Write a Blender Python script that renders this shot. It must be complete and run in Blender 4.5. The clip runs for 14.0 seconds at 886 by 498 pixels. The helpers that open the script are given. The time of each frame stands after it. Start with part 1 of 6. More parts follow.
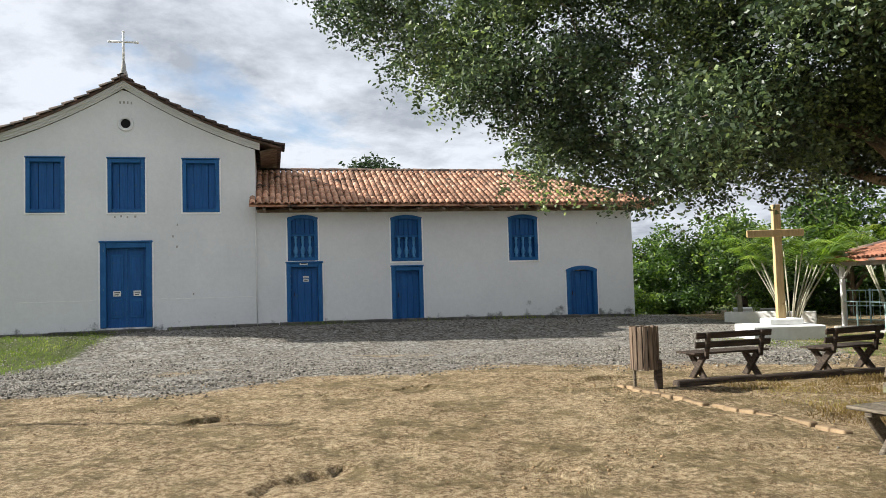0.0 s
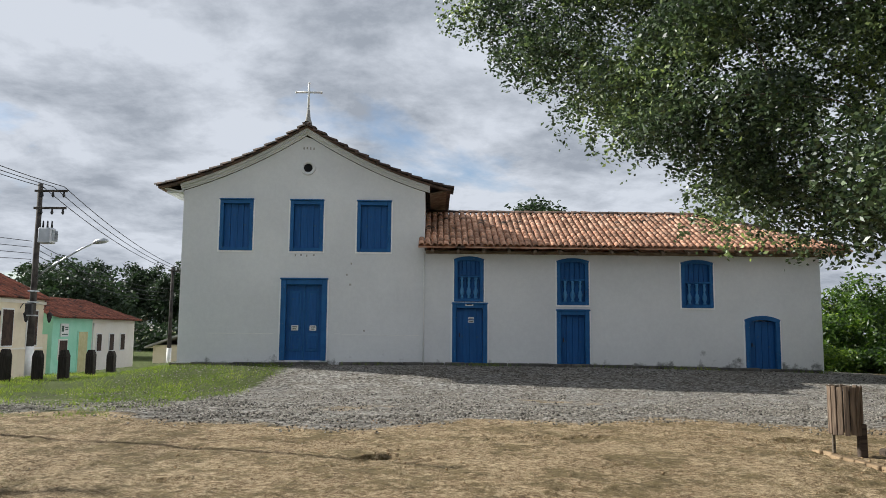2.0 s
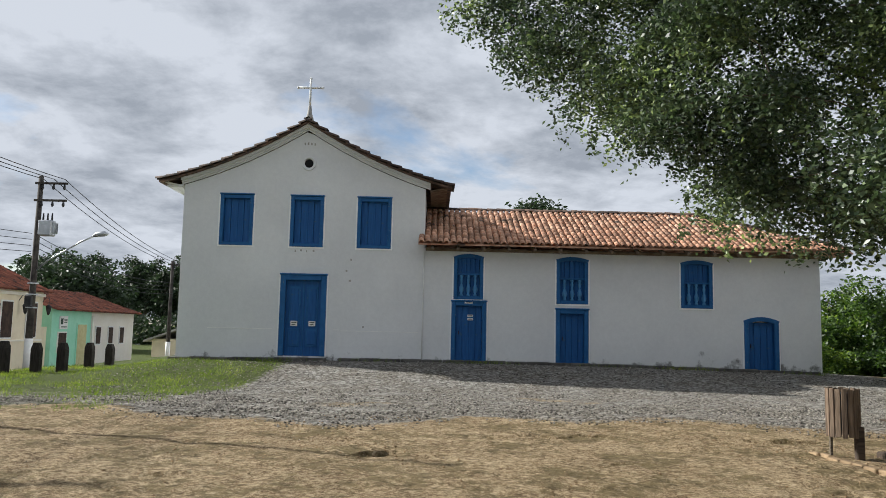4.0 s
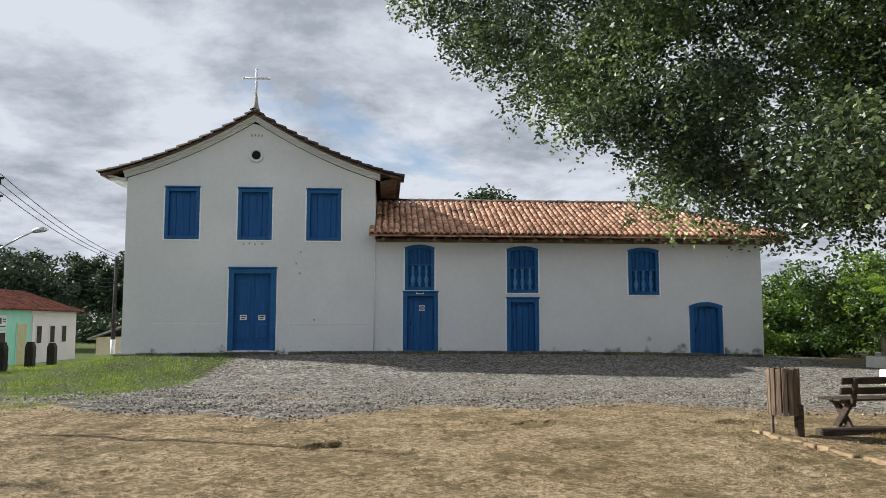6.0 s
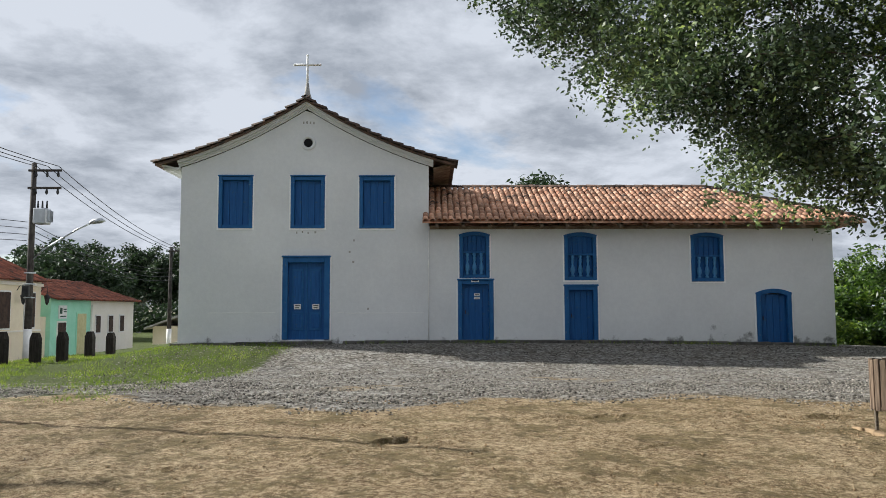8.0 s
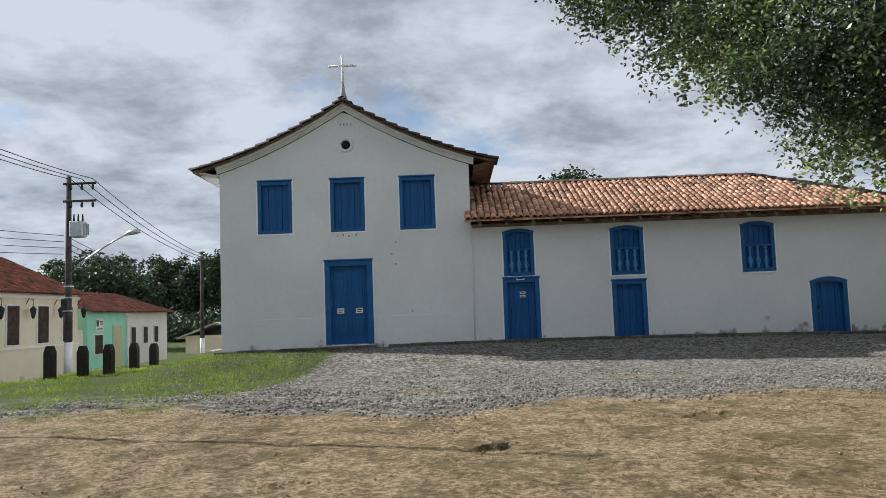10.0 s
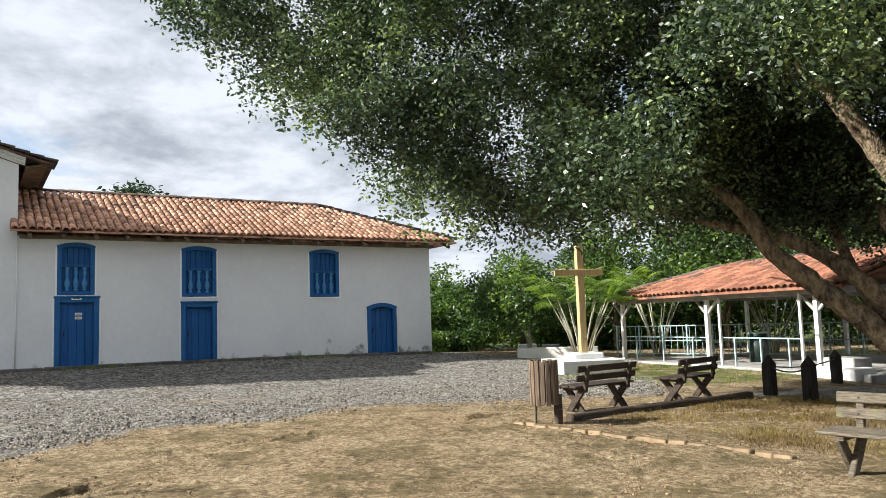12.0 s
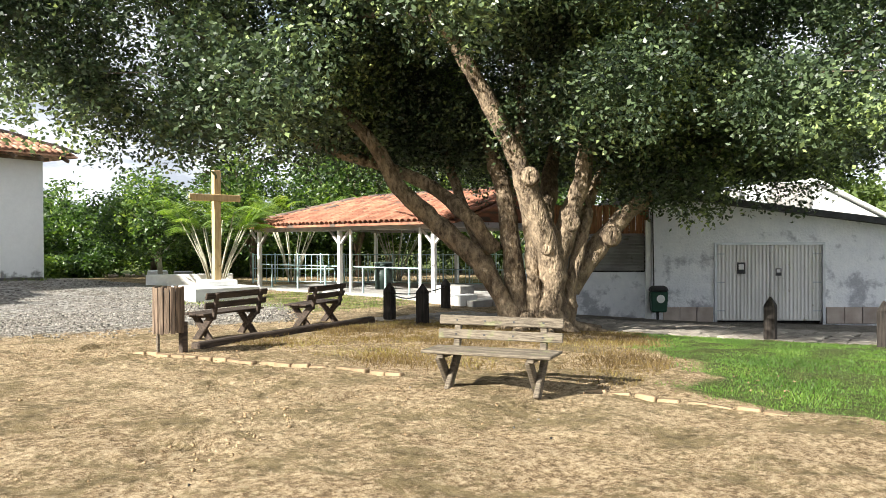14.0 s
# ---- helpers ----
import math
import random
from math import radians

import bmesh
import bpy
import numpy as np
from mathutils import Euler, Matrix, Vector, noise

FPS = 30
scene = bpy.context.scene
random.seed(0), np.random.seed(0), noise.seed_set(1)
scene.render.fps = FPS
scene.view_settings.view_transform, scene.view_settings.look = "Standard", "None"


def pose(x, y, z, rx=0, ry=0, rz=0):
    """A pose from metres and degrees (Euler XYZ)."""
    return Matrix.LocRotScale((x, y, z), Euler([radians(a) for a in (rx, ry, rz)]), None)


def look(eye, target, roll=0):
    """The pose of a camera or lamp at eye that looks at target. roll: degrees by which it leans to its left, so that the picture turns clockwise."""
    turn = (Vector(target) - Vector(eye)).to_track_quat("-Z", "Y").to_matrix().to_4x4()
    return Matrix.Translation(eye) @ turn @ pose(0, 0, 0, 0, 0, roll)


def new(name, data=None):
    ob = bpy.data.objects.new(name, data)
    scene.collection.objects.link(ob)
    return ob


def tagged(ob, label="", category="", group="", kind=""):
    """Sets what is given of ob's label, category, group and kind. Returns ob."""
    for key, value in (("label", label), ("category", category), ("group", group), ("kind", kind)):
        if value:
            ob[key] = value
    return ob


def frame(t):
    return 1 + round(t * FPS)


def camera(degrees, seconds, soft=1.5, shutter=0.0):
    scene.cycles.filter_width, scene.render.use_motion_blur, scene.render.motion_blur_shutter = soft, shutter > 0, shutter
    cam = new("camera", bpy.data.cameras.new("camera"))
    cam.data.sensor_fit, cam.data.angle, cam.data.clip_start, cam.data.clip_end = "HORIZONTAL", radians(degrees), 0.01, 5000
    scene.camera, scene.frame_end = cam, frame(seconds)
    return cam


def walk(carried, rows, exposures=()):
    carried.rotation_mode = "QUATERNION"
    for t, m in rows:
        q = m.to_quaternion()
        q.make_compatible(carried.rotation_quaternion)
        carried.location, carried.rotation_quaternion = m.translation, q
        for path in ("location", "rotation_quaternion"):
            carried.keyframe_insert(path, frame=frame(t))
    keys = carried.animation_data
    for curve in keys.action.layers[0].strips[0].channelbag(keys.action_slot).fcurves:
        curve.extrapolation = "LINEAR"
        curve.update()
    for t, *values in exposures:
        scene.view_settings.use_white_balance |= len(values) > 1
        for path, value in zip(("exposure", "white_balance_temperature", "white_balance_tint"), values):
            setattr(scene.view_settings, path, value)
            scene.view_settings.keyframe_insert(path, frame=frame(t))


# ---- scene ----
cam = camera(60.0, 14.0, 0.5)
PATH = [
    (0, (-0.275, -0.474, 1.551), (0.161, 1.475, 1.654), -1.7),
    (0.5, (-0.297, -0.425, 1.57), (0.184, 1.514, 1.677), -1.8),
    (1, (-0.352, -0.294, 1.544), (-0.255, 1.7, 1.679), -0.2),
    (1.5, (-0.379, -0.295, 1.54), (-0.358, 1.698, 1.712), 0.4),
    (2, (-0.391, -0.331, 1.56), (-0.372, 1.657, 1.778), 0.5),
    (2.5, (-0.387, -0.332, 1.554), (-0.368, 1.655, 1.779), 0.5),
    (5, (-0.393, -0.319, 1.57), (-0.374, 1.671, 1.773), 1.6),
    (5.5, (-0.402, -0.347, 1.564), (-0.365, 1.642, 1.767), 0.9),
    (6, (-0.381, -0.321, 1.538), (-0.234, 1.665, 1.728), -0.0),
    (6.5, (-0.343, -0.203, 1.543), (-0.164, 1.782, 1.711), -0.6),
    (7, (-0.339, 0.039, 1.529), (-0.178, 2.025, 1.699), -1.7),
    (7.5, (-0.421, 0.154, 1.519), (-0.389, 2.147, 1.689), -0.7),
    (8, (-0.627, 0.267, 1.535), (-0.602, 2.261, 1.696), -0.2),
    (8.2, (-0.697, 0.308, 1.518), (-0.671, 2.302, 1.686), -0.9),
    (10.3, (-1.572, 0.788, 1.533), (-1.597, 2.781, 1.697), -2.1),
    (10.5, (-1.638, 0.825, 1.533), (-1.613, 2.817, 1.707), -1.6),
    (11, (-1.72, 0.945, 1.517), (-1.496, 2.914, 1.792), -0.9),
    (11.5, (-1.828, 1.085, 1.549), (-1.189, 2.961, 1.819), -1.1),
    (12, (-1.901, 1.069, 1.529), (-0.857, 2.765, 1.715), -1.9),
    (12.5, (-1.815, 1.079, 1.526), (-0.426, 2.513, 1.633), -1.0),
    (13, (-1.822, 1.037, 1.507), (-0.294, 2.327, 1.556), -1.0),
    (13.5, (-1.813, 1.037, 1.506), (-0.193, 2.21, 1.513), -0.5),
    (14, (-1.77, 1.062, 1.51), (-0.077, 2.127, 1.492), -0.3),
]
EXPOSURES = [(0, 0.95, 6230, 10), (0.5, 0.95, 6230, 10), (1.2, 0.65, 6130, 10), (2.5, 0.57, 6080, 10), (5.0, 0.57, 6080, 10), (6.0, 0.67, 6110, 10), (6.8, 0.79, 6130, 10), (7.5, 0.67, 6110, 10), (8.2, 0.62, 6030, 10),
             (10.3, 0.50, 5910, 10), (11.0, 0.40, 5850, 10), (11.5, 0.67, 5980, 10), (12.0, 1.02, 6130, 10), (12.5, 1.27, 6230, 10), (13.0, 1.47, 6280, 10), (14.0, 1.59, 6280, 10)]
walk(cam, [(t, look(e, g, r)) for t, e, g, r in PATH], EXPOSURES)

# ---- world, sun ----
SUN_FROM = Vector((-0.755, 0.27, 0.47)).normalized()
world = bpy.data.worlds.new("sky")
scene.world = world
world.use_nodes = True
wt = world.node_tree
wt.nodes.clear()


def wn(kind, **values):
    n = wt.nodes.new(kind)
    for k, v in values.items():
        n.inputs[k].default_value = v
    return n


w_out = wn("ShaderNodeOutputWorld")
w_sky = wt.nodes.new("ShaderNodeTexSky")
w_sky.sky_type = "NISHITA"
w_sky.sun_disc = False
w_sky.sun_elevation = math.asin(SUN_FROM.z)
w_sky.sun_rotation = math.atan2(SUN_FROM.x, SUN_FROM.y)
w_sky.air_density, w_sky.dust_density = 1.0, 0.6
w_co = wn("ShaderNodeTexCoord")
# clouds: the direction is laid on a flat layer high above, so they shrink towards the horizon
w_sep = wn("ShaderNodeSeparateXYZ")
wt.links.new(w_co.outputs["Generated"], w_sep.inputs[0])
w_zm = wt.nodes.new("ShaderNodeMath"); w_zm.operation = "MAXIMUM"; w_zm.inputs[1].default_value = 0.0
wt.links.new(w_sep.outputs[2], w_zm.inputs[0])
w_za = wt.nodes.new("ShaderNodeMath"); w_za.operation = "ADD"; w_za.inputs[1].default_value = 0.22
wt.links.new(w_zm.outputs[0], w_za.inputs[0])
w_dx = wt.nodes.new("ShaderNodeMath"); w_dx.operation = "DIVIDE"
w_dy = wt.nodes.new("ShaderNodeMath"); w_dy.operation = "DIVIDE"
for d, k in ((w_dx, 0), (w_dy, 1)):
    wt.links.new(w_sep.outputs[k], d.inputs[0])
    wt.links.new(w_za.outputs[0], d.inputs[1])
w_com = wn("ShaderNodeCombineXYZ", Z=3.7)
wt.links.new(w_dx.outputs[0], w_com.inputs[0])
wt.links.new(w_dy.outputs[0], w_com.inputs[1])
w_n1 = wn("ShaderNodeTexNoise", Scale=1.1, Detail=7.0, Roughness=0.55, Distortion=0.25)
w_n2 = wn("ShaderNodeTexNoise", Scale=2.9, Detail=10.0, Roughness=0.62, Distortion=0.15)
for n in (w_n1, w_n2):
    wt.links.new(w_com.outputs[0], n.inputs["Vector"])
w_cover = wn("ShaderNodeValToRGB")
w_cover.color_ramp.elements[0].position, w_cover.color_ramp.elements[1].position = 0.31, 0.41
wt.links.new(w_n1.outputs[0], w_cover.inputs[0])
w_tone = wn("ShaderNodeValToRGB")
w_tone.color_ramp.elements[0].position, w_tone.color_ramp.elements[0].color = 0.36, (3.1, 3.3, 3.6, 1)
w_tone.color_ramp.elements[1].position, w_tone.color_ramp.elements[1].color = 0.6, (5.9, 6.05, 6.3, 1)
wt.links.new(w_n2.outputs[0], w_tone.inputs[0])
w_mix = wt.nodes.new("ShaderNodeMix"); w_mix.data_type = "RGBA"
wt.links.new(w_cover.outputs[0], w_mix.inputs[0])
wt.links.new(w_sky.outputs[0], w_mix.inputs[6])
wt.links.new(w_tone.outputs[0], w_mix.inputs[7])
w_bg = wn("ShaderNodeBackground", Strength=0.078)
wt.links.new(w_mix.outputs[2], w_bg.inputs[0])
wt.links.new(w_bg.outputs[0], w_out.inputs[0])

sun_data = bpy.data.lights.new("sun", "SUN")
sun_data.energy, sun_data.angle, sun_data.color = 5.35, radians(0.6), (1.0, 0.945, 0.845)
sun = new("sun", sun_data)
sun.matrix_world = look(SUN_FROM * 60, (0, 0, 0))


# ---- materials ----
def mat(name, c1, c2, scale=4.0, rough=0.8, bump=0.0, bump_scale=40.0, metal=0.0, stretch=(1, 1, 1), spots=None, vary=0.0, lo=0.35, hi=0.65, fine=None, depth=0.02):
    """Two tones by large noise, fine grain on top, relief; spots=(colour, scale, threshold) for stains; vary: brightness by object."""
    m = bpy.data.materials.new(name)
    m.use_nodes = True
    nt = m.node_tree
    b = nt.nodes["Principled BSDF"]
    b.inputs["Roughness"].default_value, b.inputs["Metallic"].default_value = rough, metal
    b.inputs["Specular IOR Level"].default_value = 0.3
    co = nt.nodes.new("ShaderNodeTexCoord")
    mp = nt.nodes.new("ShaderNodeMapping")
    mp.inputs["Scale"].default_value = stretch
    nt.links.new(co.outputs["Object"], mp.inputs[0])
    n1 = nt.nodes.new("ShaderNodeTexNoise")
    n1.inputs["Scale"].default_value, n1.inputs["Detail"].default_value = scale, 8
    nt.links.new(mp.outputs[0], n1.inputs["Vector"])
    ramp = nt.nodes.new("ShaderNodeValToRGB")
    ramp.color_ramp.elements[0].position, ramp.color_ramp.elements[0].color = lo, (*c1, 1)
    ramp.color_ramp.elements[1].position, ramp.color_ramp.elements[1].color = hi, (*c2, 1)
    nt.links.new(n1.outputs[0], ramp.inputs[0])
    last = ramp.outputs[0]
    if spots:
        n3 = nt.nodes.new("ShaderNodeTexNoise")
        n3.inputs["Scale"].default_value, n3.inputs["Detail"].default_value = spots[1], 6
        nt.links.new(co.outputs["Object"], n3.inputs["Vector"])
        r3 = nt.nodes.new("ShaderNodeValToRGB")
        r3.color_ramp.elements[0].position, r3.color_ramp.elements[1].position = spots[2], spots[2] + 0.08
        nt.links.new(n3.outputs[0], r3.inputs[0])
        mx = nt.nodes.new("ShaderNodeMix"); mx.data_type = "RGBA"
        nt.links.new(r3.outputs[0], mx.inputs[0])
        nt.links.new(last, mx.inputs[6])
        mx.inputs[7].default_value = (*spots[0], 1)
        last = mx.outputs[2]
    if fine:
        n4 = nt.nodes.new("ShaderNodeTexNoise")
        n4.inputs["Scale"].default_value, n4.inputs["Detail"].default_value, n4.inputs["Roughness"].default_value = fine[2], 8, 0.8
        nt.links.new(mp.outputs[0], n4.inputs["Vector"])
        r4 = nt.nodes.new("ShaderNodeValToRGB")
        r4.color_ramp.elements[0].position, r4.color_ramp.elements[0].color = 0.43, (*fine[0], 1)
        r4.color_ramp.elements[1].position, r4.color_ramp.elements[1].color = 0.58, (*fine[1], 1)
        nt.links.new(n4.outputs[0], r4.inputs[0])
        m4 = nt.nodes.new("ShaderNodeMix"); m4.data_type = "RGBA"
        m4.inputs[0].default_value = fine[3]
        nt.links.new(last, m4.inputs[6])
        nt.links.new(r4.outputs[0], m4.inputs[7])
        last = m4.outputs[2]
    if vary:
        oi = nt.nodes.new("ShaderNodeObjectInfo")
        ge = nt.nodes.new("ShaderNodeNewGeometry")
        ad = nt.nodes.new("ShaderNodeMath"); ad.operation = "ADD"
        nt.links.new(oi.outputs["Random"], ad.inputs[0])
        nt.links.new(ge.outputs["Random Per Island"], ad.inputs[1])
        fr = nt.nodes.new("ShaderNodeMath"); fr.operation = "FRACT"
        nt.links.new(ad.outputs[0], fr.inputs[0])
        mr = nt.nodes.new("ShaderNodeMapRange")
        mr.inputs["To Min"].default_value, mr.inputs["To Max"].default_value = 1 - vary, 1 + vary
        nt.links.new(fr.outputs[0], mr.inputs[0])
        hs = nt.nodes.new("ShaderNodeHueSaturation")
        nt.links.new(mr.outputs[0], hs.inputs["Value"])
        nt.links.new(last, hs.inputs["Color"])
        last = hs.outputs[0]
    nt.links.new(last, b.inputs["Base Color"])
    if bump:
        n2 = nt.nodes.new("ShaderNodeTexNoise")
        n2.inputs["Scale"].default_value, n2.inputs["Detail"].default_value = bump_scale, 6
        nt.links.new(mp.outputs[0], n2.inputs["Vector"])
        bp = nt.nodes.new("ShaderNodeBump")
        bp.inputs["Strength"].default_value, bp.inputs["Distance"].default_value = bump, depth
        nt.links.new(n2.outputs[0], bp.inputs["Height"])
        nt.links.new(bp.outputs[0], b.inputs["Normal"])
    return m


M_BLUE = mat("blue_paint", (0.007, 0.072, 0.235), (0.013, 0.10, 0.30), 3.0, 0.55, 0.15, 30, stretch=(6, 6, 0.6), spots=((0.03, 0.10, 0.2), 9, 0.62))
M_BLUE2 = mat("blue_frame_paint", (0.010, 0.085, 0.24), (0.018, 0.115, 0.30), 3.0, 0.6, 0.15, 30, spots=((0.10, 0.17, 0.25), 12, 0.66))
M_WHITE = mat("white_paint", (0.72, 0.72, 0.7), (0.82, 0.82, 0.8), 5, 0.7, 0.1, 30)
M_BAND = mat("fresh_white_limewash", (0.86, 0.86, 0.85), (0.92, 0.92, 0.91), 6, 0.8, 0.1, 30)
M_TILE = mat("clay_tile", (0.38, 0.185, 0.11), (0.66, 0.42, 0.29), 3.0, 0.85, 0.4, 40, spots=((0.10, 0.07, 0.055), 2.3, 0.58), vary=0.42)
M_TILE_PAV = mat("mossy_clay_tile", (0.16, 0.07, 0.045), (0.34, 0.145, 0.085), 3.0, 0.9, 0.4, 40, spots=((0.09, 0.07, 0.055), 2.0, 0.55), vary=0.35)
M_TILE_OLD = mat("weathered_clay_tile", (0.055, 0.042, 0.036), (0.15, 0.095, 0.07), 3.0, 0.9, 0.4, 40, spots=((0.05, 0.045, 0.04), 4, 0.55), vary=0.35)
M_TILE_FAR = mat("red_clay_tile", (0.16, 0.06, 0.04), (0.30, 0.11, 0.07), 2.5, 0.9, 0.4, 40, spots=((0.07, 0.045, 0.04), 2, 0.56), vary=0.3)
# weathered wood, its colour darkened for the shaded bench backs and kerb face
M_WOOD_DARK = mat("weathered_shaded_wood", (0.035, 0.026, 0.02), (0.085, 0.062, 0.045), 5, 0.85, 0.5, 40, stretch=(0.6, 6, 6))
M_WOOD_GREY = mat("weathered_bench_wood", (0.065, 0.052, 0.037), (0.17, 0.14, 0.10), 4, 0.85, 0.5, 30, stretch=(0.8, 8, 8), spots=((0.13, 0.14, 0.06), 7, 0.6), fine=((0.03, 0.022, 0.016), (0.26, 0.22, 0.16), 9, 0.45))
M_WOOD_POST = mat("bin_slat_wood", (0.07, 0.048, 0.033), (0.20, 0.145, 0.10), 4, 0.85, 0.5, 30, stretch=(8, 8, 0.8), vary=0.25)
M_RAFTER = mat("rafter_wood", (0.10, 0.07, 0.045), (0.2, 0.15, 0.1), 4, 0.9, 0.3, 30)
M_CROSS = mat("cross_timber", (0.42, 0.29, 0.13), (0.56, 0.41, 0.21), 3, 0.65, 0.3, 30, stretch=(5, 5, 0.6), spots=((0.3, 0.19, 0.08), 6, 0.64))
M_STONE = mat("stone_step", (0.06, 0.057, 0.052), (0.16, 0.15, 0.135), 3, 0.9, 0.5, 30)
M_CONCRETE = mat("concrete", (0.27, 0.26, 0.24), (0.42, 0.41, 0.38), 2.5, 0.9, 0.4, 30, spots=((0.16, 0.15, 0.12), 4, 0.62))
M_BRICK = mat("edging_brick", (0.16, 0.11, 0.062), (0.32, 0.23, 0.135), 5, 0.95, 0.5, 30, vary=0.15)
M_METAL = mat("galvanised_metal", (0.42, 0.44, 0.46), (0.56, 0.58, 0.6), 3, 0.4, 0.1, 30, metal=0.7)
M_IRON = mat("dark_iron", (0.02, 0.02, 0.022), (0.05, 0.05, 0.05), 5, 0.6, 0.2, 30)
M_POLE = mat("dark_utility_pole", (0.035, 0.03, 0.028), (0.09, 0.08, 0.07), 3, 0.9, 0.3, 30)
M_BOLLARD = mat("tarred_post_wood", (0.012, 0.010, 0.008), (0.04, 0.032, 0.026), 5, 0.85, 0.5, 40, stretch=(6, 6, 0.6))
# near-black that stands in for the shade inside openings
M_SHADE_BLACK = mat("unlit_interior_black", (0.006, 0.006, 0.007), (0.012, 0.012, 0.012), 3, 0.9)


def plaster(name, c1, c2, stain, base_z, amount=0.55, relief=0.25, scale=0.5, low=0.9):
    """Limewash with clouding, fine grain, and blistered dirt patches near the foot of the wall."""
    m = mat(name, c1, c2, scale, 0.92, relief, 18, fine=(tuple(c * 0.9 for c in c1), c2, 6.0, 0.22))
    nt = m.node_tree
    b = nt.nodes["Principled BSDF"]
    src = b.inputs["Base Color"].links[0].from_socket
    co = [n for n in nt.nodes if n.type == "TEX_COORD"][0]
    sp = nt.nodes.new("ShaderNodeSeparateXYZ")
    nt.links.new(co.outputs["Object"], sp.inputs[0])
    mr = nt.nodes.new("ShaderNodeMapRange")
    mr.inputs["From Min"].default_value, mr.inputs["From Max"].default_value = base_z, base_z + low
    mr.inputs["To Min"].default_value, mr.inputs["To Max"].default_value = 0.17, -0.12
    nt.links.new(sp.outputs[2], mr.inputs[0])
    nz = nt.nodes.new("ShaderNodeTexNoise")
    nz.inputs["Scale"].default_value, nz.inputs["Detail"].default_value, nz.inputs["Roughness"].default_value = 1.7, 9, 0.65
    nt.links.new(co.outputs["Object"], nz.inputs["Vector"])
    ad = nt.nodes.new("ShaderNodeMath"); ad.operation = "ADD"
    nt.links.new(nz.outputs[0], ad.inputs[0])
    nt.links.new(mr.outputs[0], ad.inputs[1])
    rp = nt.nodes.new("ShaderNodeValToRGB")
    rp.color_ramp.elements[0].position, rp.color_ramp.elements[1].position = 0.59, 0.69
    rp.color_ramp.elements[1].color = (amount, amount, amount, 1)
    nt.links.new(ad.outputs[0], rp.inputs[0])
    mx = nt.nodes.new("ShaderNodeMix"); mx.data_type = "RGBA"
    nt.links.new(rp.outputs[0], mx.inputs[0])
    nt.links.new(src, mx.inputs[6])
    mx.inputs[7].default_value = (*stain, 1)
    nt.links.new(mx.outputs[2], b.inputs["Base Color"])
    return m


M_PLASTER = plaster("limewashed_plaster", (0.665, 0.675, 0.68), (0.755, 0.765, 0.765), (0.12, 0.12, 0.115), 0.25, 0.8, 0.16, 0.5, 0.8)
M_PLASTER_GAR = plaster("peeling_white_plaster", (0.74, 0.76, 0.79), (0.87, 0.88, 0.89), (0.27, 0.28, 0.32), -0.5, 0.75, 1.0, 2.0, 5.0)


# ---- mesh helpers ----
def part(name, bm, material, parent=None, label=""):
    me = bpy.data.meshes.new(name)
    bm.normal_update()
    bm.to_mesh(me)
    bm.free()
    me.materials.append(material)
    ob = new(name, me)
    if parent is not None:
        ob.parent = parent
    if label:
        ob["label"] = label
    return ob


def fast(name, verts, faces, material, parent=None, smooth=False):
    """A mesh from numpy arrays of corners and of equal-sided faces."""
    verts, faces = np.asarray(verts, np.float32), np.asarray(faces, np.int32)
    me = bpy.data.meshes.new(name)
    k = faces.shape[1]
    me.vertices.add(len(verts)); me.vertices.foreach_set("co", verts.ravel())
    me.loops.add(faces.size); me.loops.foreach_set("vertex_index", faces.ravel())
    me.polygons.add(len(faces)); me.polygons.foreach_set("loop_start", np.arange(0, faces.size, k, dtype=np.int32))
    me.update(calc_edges=True)
    if smooth:
        me.polygons.foreach_set("use_smooth", np.ones(len(faces), bool))
    me.materials.append(material)
    ob = new(name, me)
    if parent is not None:
        ob.parent = parent
    return ob


def thing(name, m=None, label="", category="", group="", kind=""):
    ob = new(name)
    ob.empty_display_size = 0.2
    if m is not None:
        ob.matrix_world = m
    return tagged(ob, label, category, group, kind)


def box(bm, c, s, rot=None, bevel=0.0, taper=1.0):
    """A box of size s at c, turned by rot (degrees, XYZ), with broken edges."""
    m = Matrix.Translation(c)
    if rot:
        m = m @ Euler([radians(a) for a in rot]).to_matrix().to_4x4()
    vs = []
    for dz in (-0.5, 0.5):
        k = taper if dz > 0 else 1.0
        for dx, dy in ((-0.5, -0.5), (0.5, -0.5), (0.5, 0.5), (-0.5, 0.5)):
            vs.append(bm.verts.new(m @ Vector((dx * s[0] * k, dy * s[1] * k, dz * s[2]))))
    fs = [bm.faces.new([vs[i] for i in f]) for f in ((3, 2, 1, 0), (4, 5, 6, 7), (0, 1, 5, 4), (1, 2, 6, 5), (2, 3, 7, 6), (3, 0, 4, 7))]
    if bevel:
        bmesh.ops.bevel(bm, geom=list({e for f in fs for e in f.edges}), offset=bevel, segments=1, affect="EDGES")
    return bm


def boxes(*args, bevel=0.0):
    bm = bmesh.new()
    for a in args:
        box(bm, *a, bevel=bevel)
    return bm


